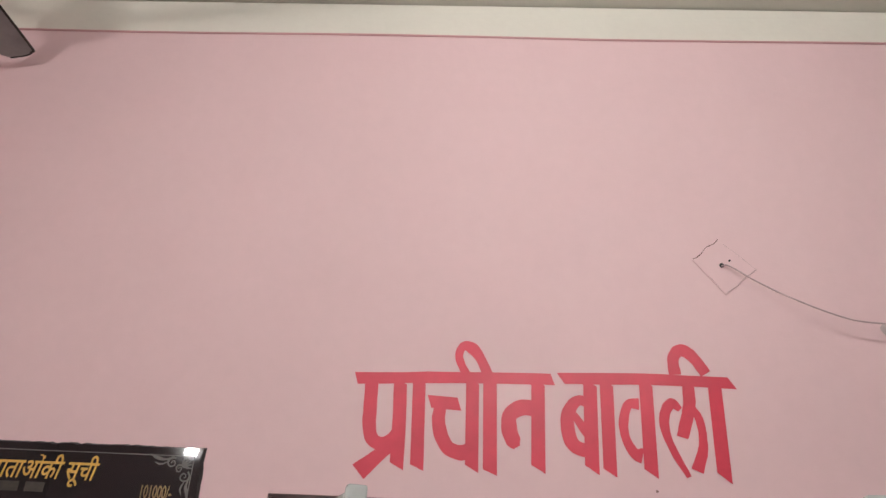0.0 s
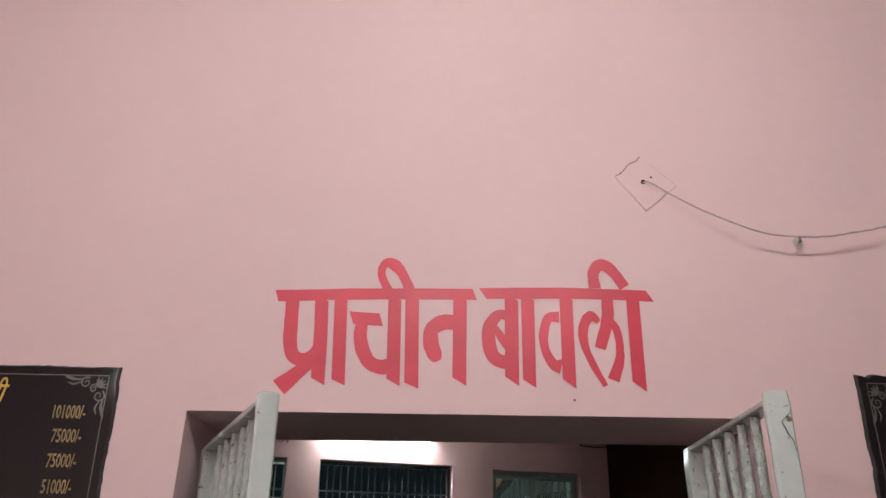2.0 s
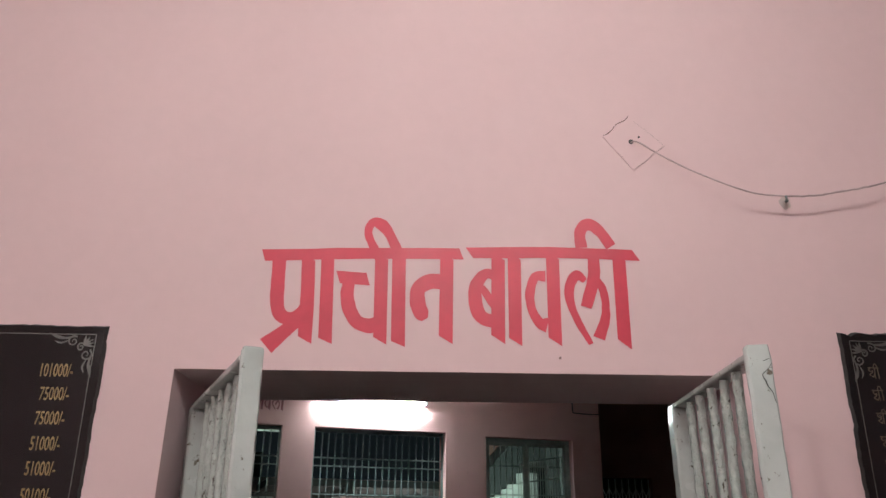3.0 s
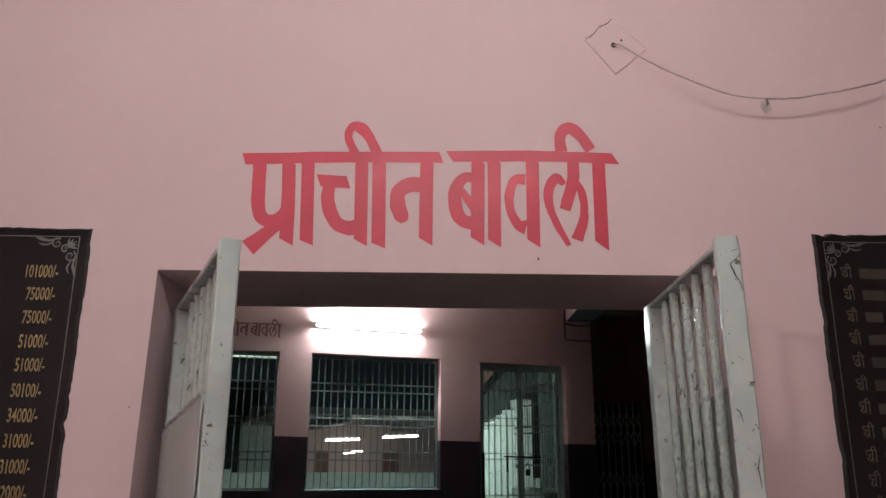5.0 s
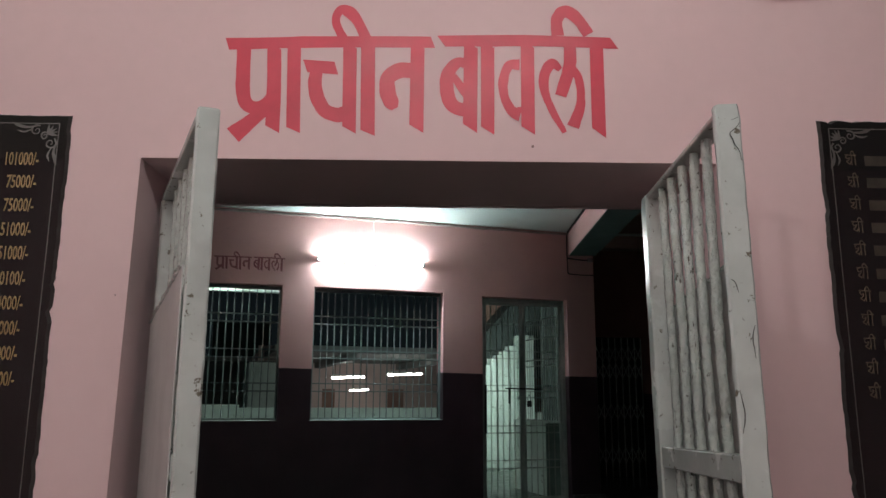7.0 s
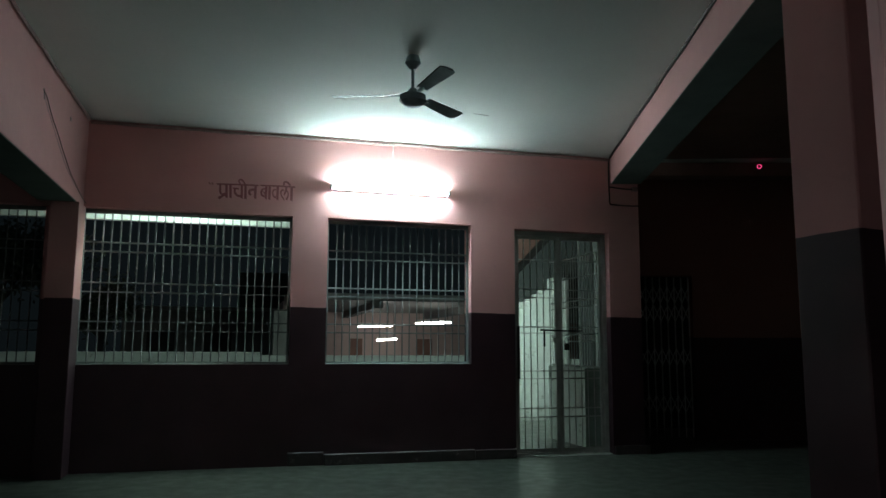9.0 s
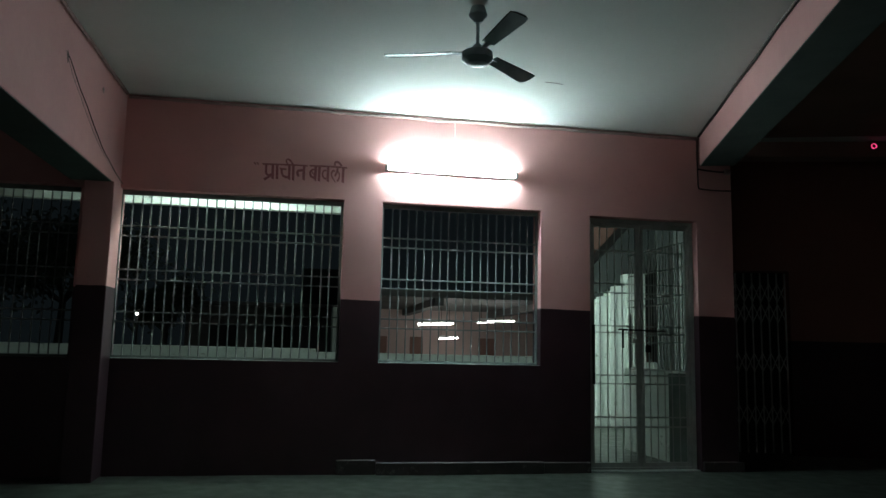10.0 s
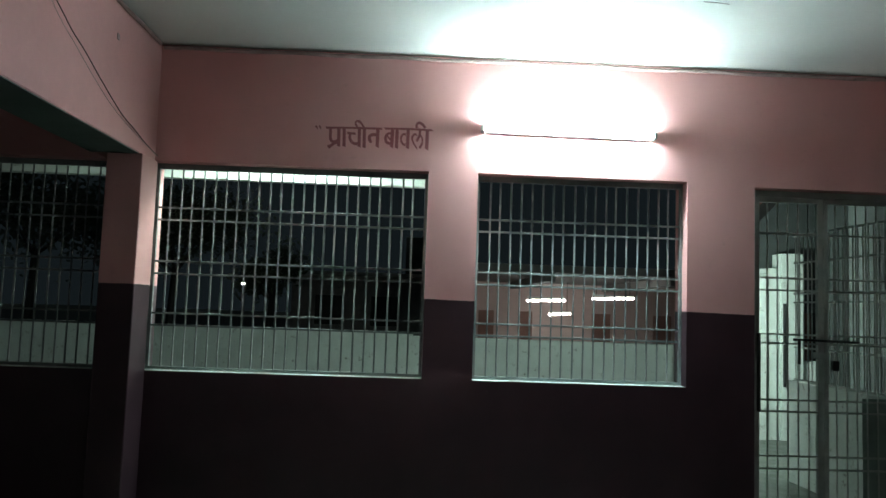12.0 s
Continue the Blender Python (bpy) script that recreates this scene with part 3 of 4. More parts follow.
# ---- entrance gates ----
def worn_post(x0, x1, y0, y1, z0, z1, seed, rough=0.0011):
    """A box-section post under thick paint: softened corners, wavering faces and a lumpy cap."""
    bm, c = bmesh.new(), 0.0035
    rim = [(x0 + c, y0), (x1 - c, y0), (x1, y0 + c), (x1, y1 - c), (x1 - c, y1), (x0 + c, y1), (x0, y1 - c), (x0, y0 + c)]
    n = int((z1 - z0) / 0.018)
    rings = []
    for k in range(n + 3):
        z = min(z0 + (z1 - 0.006 - z0) * k / n, z1 - 0.006) + (0.0, 0.0045, 0.006)[max(0, k - n)]
        tight = (1.0, 0.93, 0.78)[max(0, k - n)]
        mx, my = (x0 + x1) / 2, (y0 + y1) / 2
        rings.append([])
        for x, y in rim:
            p = Vector((mx + (x - mx) * tight, my + (y - my) * tight, z))
            d = noise.noise_vector(p * 55 + Vector((seed, 0, 0))) * rough + noise.noise_vector(p * 140 + Vector((0, seed, 0))) * rough * 0.7
            if k >= n:
                d = d * 2.2
            rings[-1].append(bm.verts.new(p + d))
    for a, b in zip(rings, rings[1:]):
        for k in range(8):
            bm.faces.new((a[k], a[(k + 1) % 8], b[(k + 1) % 8], b[k]))
    bm.faces.new(rings[0][::-1]), bm.faces.new(rings[-1])
    return bm


def gate_leaf(label, length, sheet_z, sheet_side, m, zt=1.70, w=0.042):
    """A leaf along +x from its hinge: box-section stiles and rails, round bars and a sheet behind."""
    g = thing("gate_leaf", label, "gate", m, "leaves of the entrance gate")
    zb = -0.33
    part("stile", worn_post(0, w, -w / 2, w / 2, zb, zt, 1), M_GATE, g, smooth=True)
    part("stile", worn_post(length - 0.012, length, -w / 2, w / 2, zb, zt + 0.012, 4), M_GATE, g, smooth=True)
    for z0, z1 in ((zt - 0.010, zt), (1.124, 1.164), (0.40, 0.435), (zb, zb + 0.04)):
        part("rail", box(bmesh.new(), w + 0.001, length - 0.013, -0.019, 0.019, z0, z1, 0.002), M_GATE, g)
    n = 5
    bars = []
    for seg, (z0, z1) in enumerate(((1.165, zt - 0.011), (0.436, 1.123), (zb + 0.041, 0.399))):
        bm = bmesh.new()
        hose(bm, [(0, 0, z0), (0.002, 0, z0 * 0.6 + z1 * 0.4), (-0.001, 0, z1)], 0.0088, 14, 60)
        for v in bm.verts:
            lump = 1 + 0.16 * noise.noise(v.co * 75 + Vector((seg * 3, 0, 0))) + 0.10 * noise.noise(Vector((v.co.x * 160, v.co.y * 160, v.co.z * 45))) + 0.09 * noise.noise(v.co * 190)
            v.co.x *= lump
            v.co.y *= lump
        me = meshed("bar", bm, M_GATE_BAR, True)
        for k in range(n):
            x = 0.117 * length / 0.495 + 0.070 * k
            placed("bar", me, g, Matrix.Translation((x, -0.004 * sheet_side, 0)) @ Matrix.Rotation(k * 1.3, 4, "Z"))
    if sheet_z:
        bm = bmesh.new()
        box(bm, 0.012, length - 0.016, 0.021 * sheet_side - 0.001, 0.021 * sheet_side + 0.001, zb + 0.03, sheet_z)
        for v in bm.verts:
            if v.co.z > 1:
                v.co.z += 0.03 * (v.co.x / length - 0.5)
        # The sheet facing the porch has that light put into a paler colour.
        part("sheet", bm, M_LIT_SHEET if sheet_side < 0 else M_SHEET, g, "painted steel sheet behind the bars")
        bead = bmesh.new()
        hose(bead, [(0.014 + (length - 0.032) * k / 24, 0.021 * sheet_side, sheet_z + 0.03 * (k / 24 - 0.5) + 0.004 * noise.noise((k * 0.7, 3, 0))) for k in range(25)], 0.0042, 7, 2)
        for v in bead.verts:
            v.co += 0.0035 * noise.noise_vector(v.co * 85)
        part("paint_bead", bead, M_GATE_BAR, g, "thick bead of dripped paint", True)
    for z in (1.45, 0.6, -0.1):
        part("hinge", rod(bmesh.new(), (-0.012, 0, z), (-0.012, 0, z + 0.09), 0.011, 10), M_DARKIRON, g, "dark iron hinge")
    for ob in g.children:
        if ob.name.startswith("bar"):
            ob.matrix_basis = Matrix.Translation((0, 0, 0.034 * ob.matrix_basis.translation.x - 0.013)) @ ob.matrix_basis
        else:
            for v in ob.data.vertices:
                v.co.z += 0.034 * v.co.x - 0.013
    return g


open_leaf = gate_leaf("pale grey iron gate leaf standing open, paint chipped", 0.495, 1.46, 1, ASKEW @ Matrix.Translation((-0.232, 0.112, 0)) @ Matrix.Rotation(radians(-93.1), 4, "Z") @ Matrix.Translation((0, 0.018, 0)) @ Matrix.Rotation(0.0105, 4, "X"))
CRACK_FACE = Matrix.Translation((0.4965, 0, 0)) @ Matrix.Rotation(radians(90), 4, "Z")
for pts in ([(0.018, 1.684), (0.011, 1.674), (0.001, 1.665), (0.005, 1.655), (0.008, 1.645), (0.014, 1.634), (0.017, 1.620)], [(0.016, 1.692), (0.006, 1.688)], [(-0.016, 1.43), (-0.010, 1.425), (-0.006, 1.41)], [(0.015, 1.36), (0.010, 1.34), (0.012, 1.31)], [(-0.016, 1.26), (-0.011, 1.23), (-0.016, 1.20)]):
    crackle = part("paint_crack", ribbon(bmesh.new(), None, [(y, z, 0.0019 * (1 - 0.6 * abs(2 * k / (len(pts) - 1) - 1))) for k, (y, z) in enumerate(pts)], 1, 1, 0, 0.0004, 1), M_DUST, open_leaf, "dark crack in the peeling paint")
    crackle.matrix_basis = CRACK_FACE
gate_leaf("pale grey iron gate leaf standing ajar, paint peeling", 0.525, 1.43, -1, ASKEW @ Matrix.Translation((-1.296, 0.112, 0)) @ Matrix.Rotation(radians(-66.3), 4, "Z"), 1.683, 0.036)

# ---- patch, cable and nail on the entrance wall ----
patch = thing("wall_patch", "square plastered-over patch with an outlet hole", "patch", ASKEW @ Matrix.Translation((-0.312, 0, 2.294)))
corners = [(-0.073, 0.014), (-0.009, 0.072), (0.072, -0.006), (-0.005, -0.073)]
bm = bmesh.new()
top = [bm.verts.new((x, -0.0022, z)) for x, z in corners]
low = [bm.verts.new((x * 1.03, -0.0002, z * 1.03)) for x, z in corners]
bm.faces.new(top)
for k in range(4):
    bm.faces.new((top[k], low[k], low[(k + 1) % 4], top[(k + 1) % 4]))
part("cover", bm, M_PINK, patch)
for k, (w, t0, t1) in enumerate(((0.0026, 0.0, 1.0), (0.0010, 0.15, 1.0), (0.0013, 0.0, 1.0), (0.0009, 0.1, 0.55))):
    (ax, az), (bx, bz) = corners[k], corners[(k + 1) % 4]
    pt = lambda t: (ax + (bx - ax) * t + 0.0018 * math.sin(9 * t + k), az + (bz - az) * t + 0.0018 * math.cos(11 * t + k))
    part("seam", ribbon(bmesh.new(), None, [(*pt(t0 + (t1 - t0) * q / 6), w * (0.55 + 0.45 * ((q * 5) % 3) / 2)) for q in range(7)], 1, 1, 0, 0.0030, 1), M_CRACK if k == 0 else M_SEAM, patch, "grimy seam of the patch")
part("outlet_hole", rod(bmesh.new(), (-0.007, -0.0050, 0.002), (-0.007, -0.0015, 0.002), 0.0055, 12), M_DARKIRON, patch, "dark outlet hole")
part("screw_hole", rod(bmesh.new(), (0.013, -0.0045, 0.015), (0.013, -0.0015, 0.015), 0.0026, 8), M_DARKIRON, patch)
swag = thing("loose_cable", "thin grimy cable sagging from the patch to a nail", "cable", ASKEW)
bm = bmesh.new()
hose(bm, [(-0.320, -0.004, 2.294), (-0.305, -0.015, 2.289), (-0.252, -0.020, 2.251), (-0.182, -0.035, 2.203), (-0.074, -0.050, 2.151), (0.007, -0.055, 2.139)], 0.0018, 7, 8)
part("cable", bm, surface("pink paint on the cable", (0.53, 0.39, 0.385), 0.6, vary=0.25, large=30, bump=0.1), swag, "stretch of cable daubed with wall paint", True)
bm = bmesh.new()
hose(bm, [(0.007, -0.055, 2.139), (0.078, -0.055, 2.143), (0.160, -0.055, 2.159), (0.213, -0.055, 2.171), (0.297, -0.050, 2.197), (0.462, -0.045, 2.265), (0.80, -0.02, 2.40), (0.84, 0.001, 2.41)], 0.0022, 7, 16)
for v in bm.verts:
    v.co.z += 0.0018 * noise.noise(v.co * 70)
part("cable", bm, M_CABLE, swag, "bare grimy stretch of cable", True)
nail = thing("wall_nail", "bent iron nail in a chipped hole", "nail", ASKEW)
bm = bmesh.new()
hose(bm, [(0.037, 0.001, 2.152), (0.025, -0.030, 2.140), (0.012, -0.052, 2.130), (0.008, -0.058, 2.140)], 0.0030, 7)
part("shank", bm, M_GRILLE, nail, "dull grey iron shank", True)
bm = bmesh.new()
bmesh.ops.create_circle(bm, cap_ends=True, segments=14, radius=0.014, matrix=Matrix.Translation((0.036, -0.0012, 2.148)) @ Matrix.Rotation(radians(90), 4, "X"))
for v in bm.verts:
    v.co.x += 0.4 * (v.co.x - 0.036) * noise.noise(v.co * 90) - 0.002
    v.co.z += 0.9 * (v.co.z - 2.148) * abs(noise.noise(v.co * 70))
part("chipped_plaster", bm, surface("bare pale plaster", (0.60, 0.48, 0.46), 0.9, vary=0.2, large=60), nail, "pale chipped plaster round the nail")
for u, z, r in ((-0.512, 1.770, 0.0028), (-1.352, 1.447, 0.0014), (0.30, 2.10, 0.0015)):
    spot = new("paint_drip", meshed("paint_drip", rod(bmesh.new(), (u, -0.002, z), (u, 0.001, z), r, 8), M_CRACK))
    spot.matrix_basis = ASKEW
    tagged(spot, "small dark fleck on the pink wall", "fleck", kind="structure")


# ---- ceiling fans ----
def ceiling_fan(label, m, drop, turn, mat, span=0.60, wide=0.066, lift=0.0):
    """Canopy, down-rod, motor and three pitched blades with dusty leading edges; its origin is on the ceiling."""
    f = thing("ceiling_fan", label, "fan", m)
    bm = bmesh.new()
    rod(bm, (0, 0, -0.005), (0, 0, -0.06), 0.045, 18, 0.062)
    rod(bm, (0, 0, -0.06), (0, 0, -0.11), 0.062, 18, 0.022)
    part("canopy", bm, mat, f, smooth=True)
    part("down_rod", rod(bmesh.new(), (0, 0, -0.10), (0, 0, -drop + 0.07), 0.012, 12), mat, f, smooth=True)
    bm = bmesh.new()
    for a, b, r1, r2 in ((0.085, 0.045, 0.024, 0.052), (0.045, 0.030, 0.052, 0.095), (0.030, -0.015, 0.098, 0.102), (-0.015, -0.045, 0.102, 0.066), (-0.045, -0.055, 0.066, 0.03)):
        rod(bm, (0, 0, -drop + a), (0, 0, -drop + b), r1, 24, r2)
    part("motor", bm, mat, f, smooth=True)
    for k in range(3):
        a = turn + k * 2 * math.pi / 3
        spin = Matrix.Translation((0, 0, -drop + lift)) @ Matrix.Rotation(a, 4, "Z")
        bm = bmesh.new()
        box(bm, 0.085, 0.20, -0.018, 0.018, -0.004, 0.004, 0.002, spin)
        part("bracket", bm, mat, f)
        pitch = spin @ Matrix.Rotation(radians(-13), 4, "X")
        outline = [(0.165, -0.68 * wide), (span - 0.05, -wide), (span - 0.012, -0.88 * wide), (span, -0.45 * wide), (span, 0.53 * wide), (span - 0.015, 0.91 * wide), (span - 0.06, wide), (0.165, 0.68 * wide)]
        bm = bmesh.new()
        lo = [bm.verts.new(pitch @ Vector((x, y, -0.0015))) for x, y in outline]
        hi = [bm.verts.new(pitch @ Vector((x, y, 0.0015 + 0.010 * (1 - (y / wide) ** 2)))) for x, y in outline]
        bm.faces.new(lo[::-1]), bm.faces.new(hi)
        for i in range(8):
            bm.faces.new((lo[i], lo[(i + 1) % 8], hi[(i + 1) % 8], hi[i]))
        blade = part("blade", bm, mat, f)
        bm = bmesh.new()
        hose(bm, [pitch @ Vector((x, y, 0.0)) for x, y in outline[:5]], 0.0035, 5, 3)
        part("dust_line", bm, M_DUST, blade, "line of dust on the blade edge")
    return f


ceiling_fan("dusty grey-blue three-blade ceiling fan at rest", Matrix.Translation((0.345, -2.40, HALL_CEILING)), 0.342, radians(161), M_FANBLUE, 0.605, 0.060, 0.032)
ceiling_fan("dusty grey ceiling fan at rest under the porch ceiling", ASKEW @ Matrix.Translation((-2.165, -0.66, PORCH_CEILING)), 0.265, radians(91), surface("grey fan enamel", (0.30, 0.29, 0.28), 0.4, vary=0.2, large=8), 0.61, 0.045)


# ---- tube lights and bulbs ----
def tube_light(label, m, length, lit, group=""):
    """A batten on the wall behind it (+y) with its lit tube and end holders; origin at its middle on the wall."""
    t = thing("tube_light", label, "tube light", m, group)
    h = length / 2
    part("batten", box(bmesh.new(), -h + 0.02, h - 0.02, -0.038, -0.002, -0.024, 0.024, 0.004), M_BATTEN, t)
    for s in (-1, 1):
        part("lamp_holder", box(bmesh.new(), s * h - 0.012, s * h + 0.012, -0.085, -0.004, -0.026, 0.026, 0.006), surface("grey plastic holder", (0.25, 0.27, 0.27), 0.5, vary=0.05), t, "grey plastic lamp holder")
    part("tube", rod(bmesh.new(), (-h + 0.013, -0.066, 0), (h - 0.013, -0.066, 0), 0.014, 14), lit, t, "lit fluorescent tube", True)
    return t


main = tube_light("lit white fluorescent tube light high on the pink wall", Matrix.Translation((0.645, -0.001, 2.790)) @ Matrix.Rotation(radians(0.4), 4, "Y"), 1.25, M_TUBE)
bm = bmesh.new()
hose(bm, [(0.02, -0.02, 0.026), (0.025, -0.012, 0.20), (0.02, -0.01, 0.49)], 0.005, 6)
part("lead", bm, M_BATTEN, main, "white cable up to the conduit")
porch_tube = tube_light("lit fluorescent tube light hung from the porch ceiling", ASKEW @ Matrix.Translation((-0.62, -1.70, 2.86)) @ Matrix.Rotation(radians(90), 4, "X"), 1.25, M_PORCH_TUBE)
for x in (-0.45, 0.45):
    part("hanger", rod(bmesh.new(), (x, -0.02, 0), (x, 0.256, 0), 0.005, 8), M_DARKIRON, porch_tube)
BULB_Z = 2.35
cfl = thing("bulb_lamp", "lit compact fluorescent lamp on a cord from the porch ceiling", "lamp", ASKEW @ Matrix.Translation((-2.45, -2.60, BULB_Z)))
part("cord", rod(bmesh.new(), (0, 0, 0.15), (0, 0, PORCH_CEILING - BULB_Z), 0.004, 6), M_DARKIRON, cfl)
part("holder", rod(bmesh.new(), (0, 0, 0.061), (0, 0, 0.15), 0.025, 14, 0.016), M_BATTEN, cfl, smooth=True)
part("bulb", rod(bmesh.new(), (0, 0, -0.06), (0, 0, 0.06), 0.03, 14), M_PORCH_BULB, cfl, "lit white bulb", True)


def bulkhead(label, m, lit):
    b = thing("added_lamp", label, "lamp", m)
    part("base", rod(bmesh.new(), (0, 0, 0), (0, 0.03, 0), 0.05, 16), M_BATTEN, b)
    bm = bmesh.new()
    bmesh.ops.create_uvsphere(bm, u_segments=14, v_segments=8, radius=0.032, matrix=Matrix.Translation((0, 0.062, 0)))
    part("bulb", bm, lit, b, smooth=True)
    return b


tube_light("lit fluorescent tube light outside under the sunshade slab", Matrix.Translation((-1.50, 0.252, 2.548)) @ Matrix.Rotation(radians(180), 4, "Z"), 1.25, M_EAVE_TUBE)
# Lamp and post added out of view to brighten the stair wall.
stair_fill_lamp = bulkhead("added round lamp on a post, out of view, lighting the stair", Matrix.Translation((2.61, 2.5, 1.80)), M_STAIR_FILL)
part("post", rod(bmesh.new(), (0, -0.02, -1.96), (0, -0.02, 0.08), 0.025, 10), M_DARKIRON, stair_fill_lamp)


# ---- window grilles ----
def bar_mesh(z0, z1, r):
    return meshed("bar", rod(bmesh.new(), (0, 0, z0), (0, 0, z1), r, 8), M_GRILLE, True)


def grille(name, x0, x1, y, label):
    w = thing(name, label, "window grille", HALL, "barred openings of the hall", "structure")
    e = 0.014
    part("window_frame", pierced(x0 + 0.002, x1 - 0.002, SILL + 0.002, HEAD - 0.002, y - 0.012, y + 0.012, [(x0 + 0.024, x1 - 0.024, SILL + 0.024, HEAD - 0.042)]), M_GRILLE, w)
    n = round((x1 - x0 - 0.05) / 0.0790)
    me = bar_mesh(SILL + 0.025, HEAD - 0.043, 0.0066)
    rng = random.Random(int(abs(x0 * 100)))
    for k in range(1, n):
        placed("bar", me, w, pose(x0 + 0.024 + (x1 - x0 - 0.048) * k / n + rng.uniform(-0.002, 0.002), y, 0, 0, rng.uniform(-0.12, 0.12), 0))
    for z in (2.151, 2.062, 1.761, 1.672, 1.388, 1.302):
        part("crossbar", box(bmesh.new(), x0 + 0.025, x1 - 0.025, y - 0.010, y + 0.004, z - 0.007, z + 0.007, 0.001), M_GRILLE, w)
    part("window_sill", box(bmesh.new(), x0 + 0.003, x1 - 0.003, 0.004, 0.246, SILL - 0.004, SILL + 0.0015), M_WHITEWASH, w, "limewashed sill")
    return w


grille("window_1", -4.6, -2.64, 0.11, "silver-painted steel bars filling a dark opening")
grille("window_2", -2.335, -0.358, 0.11, "silver-painted steel bars over a night yard")
grille("window_3", 0.0, 1.538, 0.11, "silver-painted steel bars under the lit tube")


# ---- iron double door ----
def iron_door():
    d = thing("door_1", "grey-green barred iron double door, closed and padlocked", "door", HALL, "", "structure")
    y = 0.12
    part("door_frame", pierced(2.040, 3.168, 0.012, 2.448, y - 0.03, y + 0.02, [(2.085, 3.125, 0.03, 2.405)]), M_DOORIRON, d)
    part("threshold", box(bmesh.new(), 2.040, 3.168, 0.02, 0.24, 0.0005, 0.011, 0.002), M_WHITEWASH, d, "pale worn threshold")
    for x0, x1, low in ((2.088, 2.602, False), (2.606, 3.122, True)):
        leaf = part("leaf", pierced(x0, x1, 0.034, 2.401, y - 0.018, y + 0.012, [(x0 + 0.03, x1 - (0.03 if low else 0.045), 0.075, 2.365)]), M_DOORIRON, d)
        me = meshed("bar", rod(bmesh.new(), (0, 0, 0.076), (0, 0, 2.364), 0.0062, 8), M_DOORIRON, True)
        for k in range(1, 6):
            placed("bar", me, leaf, Matrix.Translation((x0 + 0.02 + (x1 - x0 - 0.05) * k / 6, y, 0)))
        for z in (2.13, 1.80, 1.71, 1.384, 1.318, 0.905, 0.822, 0.502, 0.410):
            part("crossbar", box(bmesh.new(), x0 + 0.031, x1 - 0.046, y - 0.016, y - 0.005, z - 0.007, z + 0.007, 0.001), M_DOORIRON, leaf)
        if low:
            part("sheet", box(bmesh.new(), x0 + 0.30, x1 - 0.032, y + 0.014, y + 0.017, 0.04, 0.93), surface("green sheet steel", (0.24, 0.32, 0.28), 0.45, vary=0.2, large=5), leaf, "pale green steel sheet")
    part("bolt", rod(bmesh.new(), (2.36, y - 0.045, 1.350), (2.85, y - 0.045, 1.342), 0.009, 8), M_DARKIRON, d, "dark sliding bolt")
    part("bolt_handle", box(bmesh.new(), 2.395, 2.412, y - 0.055, y - 0.035, 1.17, 1.345, 0.003), M_DARKIRON, d)
    part("hasp", box(bmesh.new(), 2.50, 2.60, y - 0.050, y - 0.035, 1.215, 1.262, 0.004), M_DOORIRON, d)
    lock = part("padlock", box(bmesh.new(), 2.632, 2.690, y - 0.075, y - 0.045, 1.130, 1.205, 0.008), M_DARKIRON, d, "dark heavy padlock")
    bm = bmesh.new()
    hose(bm, [(2.642, y - 0.060, 1.20), (2.642, y - 0.060, 1.245), (2.661, y - 0.060, 1.270), (2.680, y - 0.060, 1.245), (2.680, y - 0.060, 1.20)], 0.006, 7, 4)
    part("shackle", bm, M_GRILLE, lock, smooth=True)
    part("pull_handle", box(bmesh.new(), 2.092, 2.116, y - 0.048, y - 0.030, 0.82, 1.39, 0.004), M_DARKIRON, d, "long dark pull handle")
    return d


iron_door()

# ---- beyond the iron door: stair with a stepped limewashed wall ----
SIDE = Matrix.Translation((3.205, 0.249, 0)) @ Matrix.Rotation(radians(92), 4, "Z")
stair = thing("stair", "limewashed stair wall rising in steps behind the iron door", "stair", HALL)
for k, (x0, x1, top) in enumerate(((3.1, 3.672, 1.80), (3.675, 3.777, 1.925), (3.78, 3.897, 1.975), (3.90, 4.012, 2.06), (4.015, 4.182, 2.145), (4.185, 4.48, 2.335), (4.483, 6.0, 0.98))):
    part("stepped_wall", box(bmesh.new(), x0, x1, 4.0 - 0.035 * (k % 2), 4.22, -0.15, top, 0.006), M_WHITEWASH, stair)
bm = bmesh.new()
prof = [(3.32, 1.60), (7.0, 1.60), (7.0, 3.55), (4.775, 3.55), (3.32, 2.02)]
a = [bm.verts.new((x, 4.25, z)) for x, z in prof]
b = [bm.verts.new((x, 4.88, z)) for x, z in prof]
bm.faces.new(a), bm.faces.new(b[::-1])
for i in range(5):
    bm.faces.new((a[i], a[(i + 1) % 5], b[(i + 1) % 5], b[i]))
# The flight's shade is in its colour; the nearby lamp would brighten it.
part("flight", bm, M_SHADE_CONCRETE, stair, "concrete underside of the upper flight, coloured dark for shade")
part("rod", rod(bmesh.new(), (4.21, 3.94, 0.66), (4.21, 3.94, 1.70), 0.018, 8), M_DARKIRON, stair, "dark iron rod against the wall")
side = thing("side_grille", "grey barred grille standing askew behind the door", "grille", SIDE)
me = meshed("bar", rod(bmesh.new(), (0, 0, 0.95), (0, 0, 2.28), 0.006, 8), M_DOORIRON, True)
for k in range(20):
    placed("bar", me, side, Matrix.Translation((0.06 + 0.068 * k, 0, 0)))
for z in (0.945, 1.24, 1.32, 1.66, 1.74, 2.03, 2.285):
    part("crossbar", box(bmesh.new(), 0.0, 1.38, -0.008, 0.008, z - 0.008, z + 0.008), M_DOORIRON, side)
setting("wall_side_low", box(bmesh.new(), 0.0, 1.40, -0.05, 0.05, -0.15, 0.935, 0.01), M_WHITEWASH, "low limewashed wall under the side grille", "wall", SIDE)
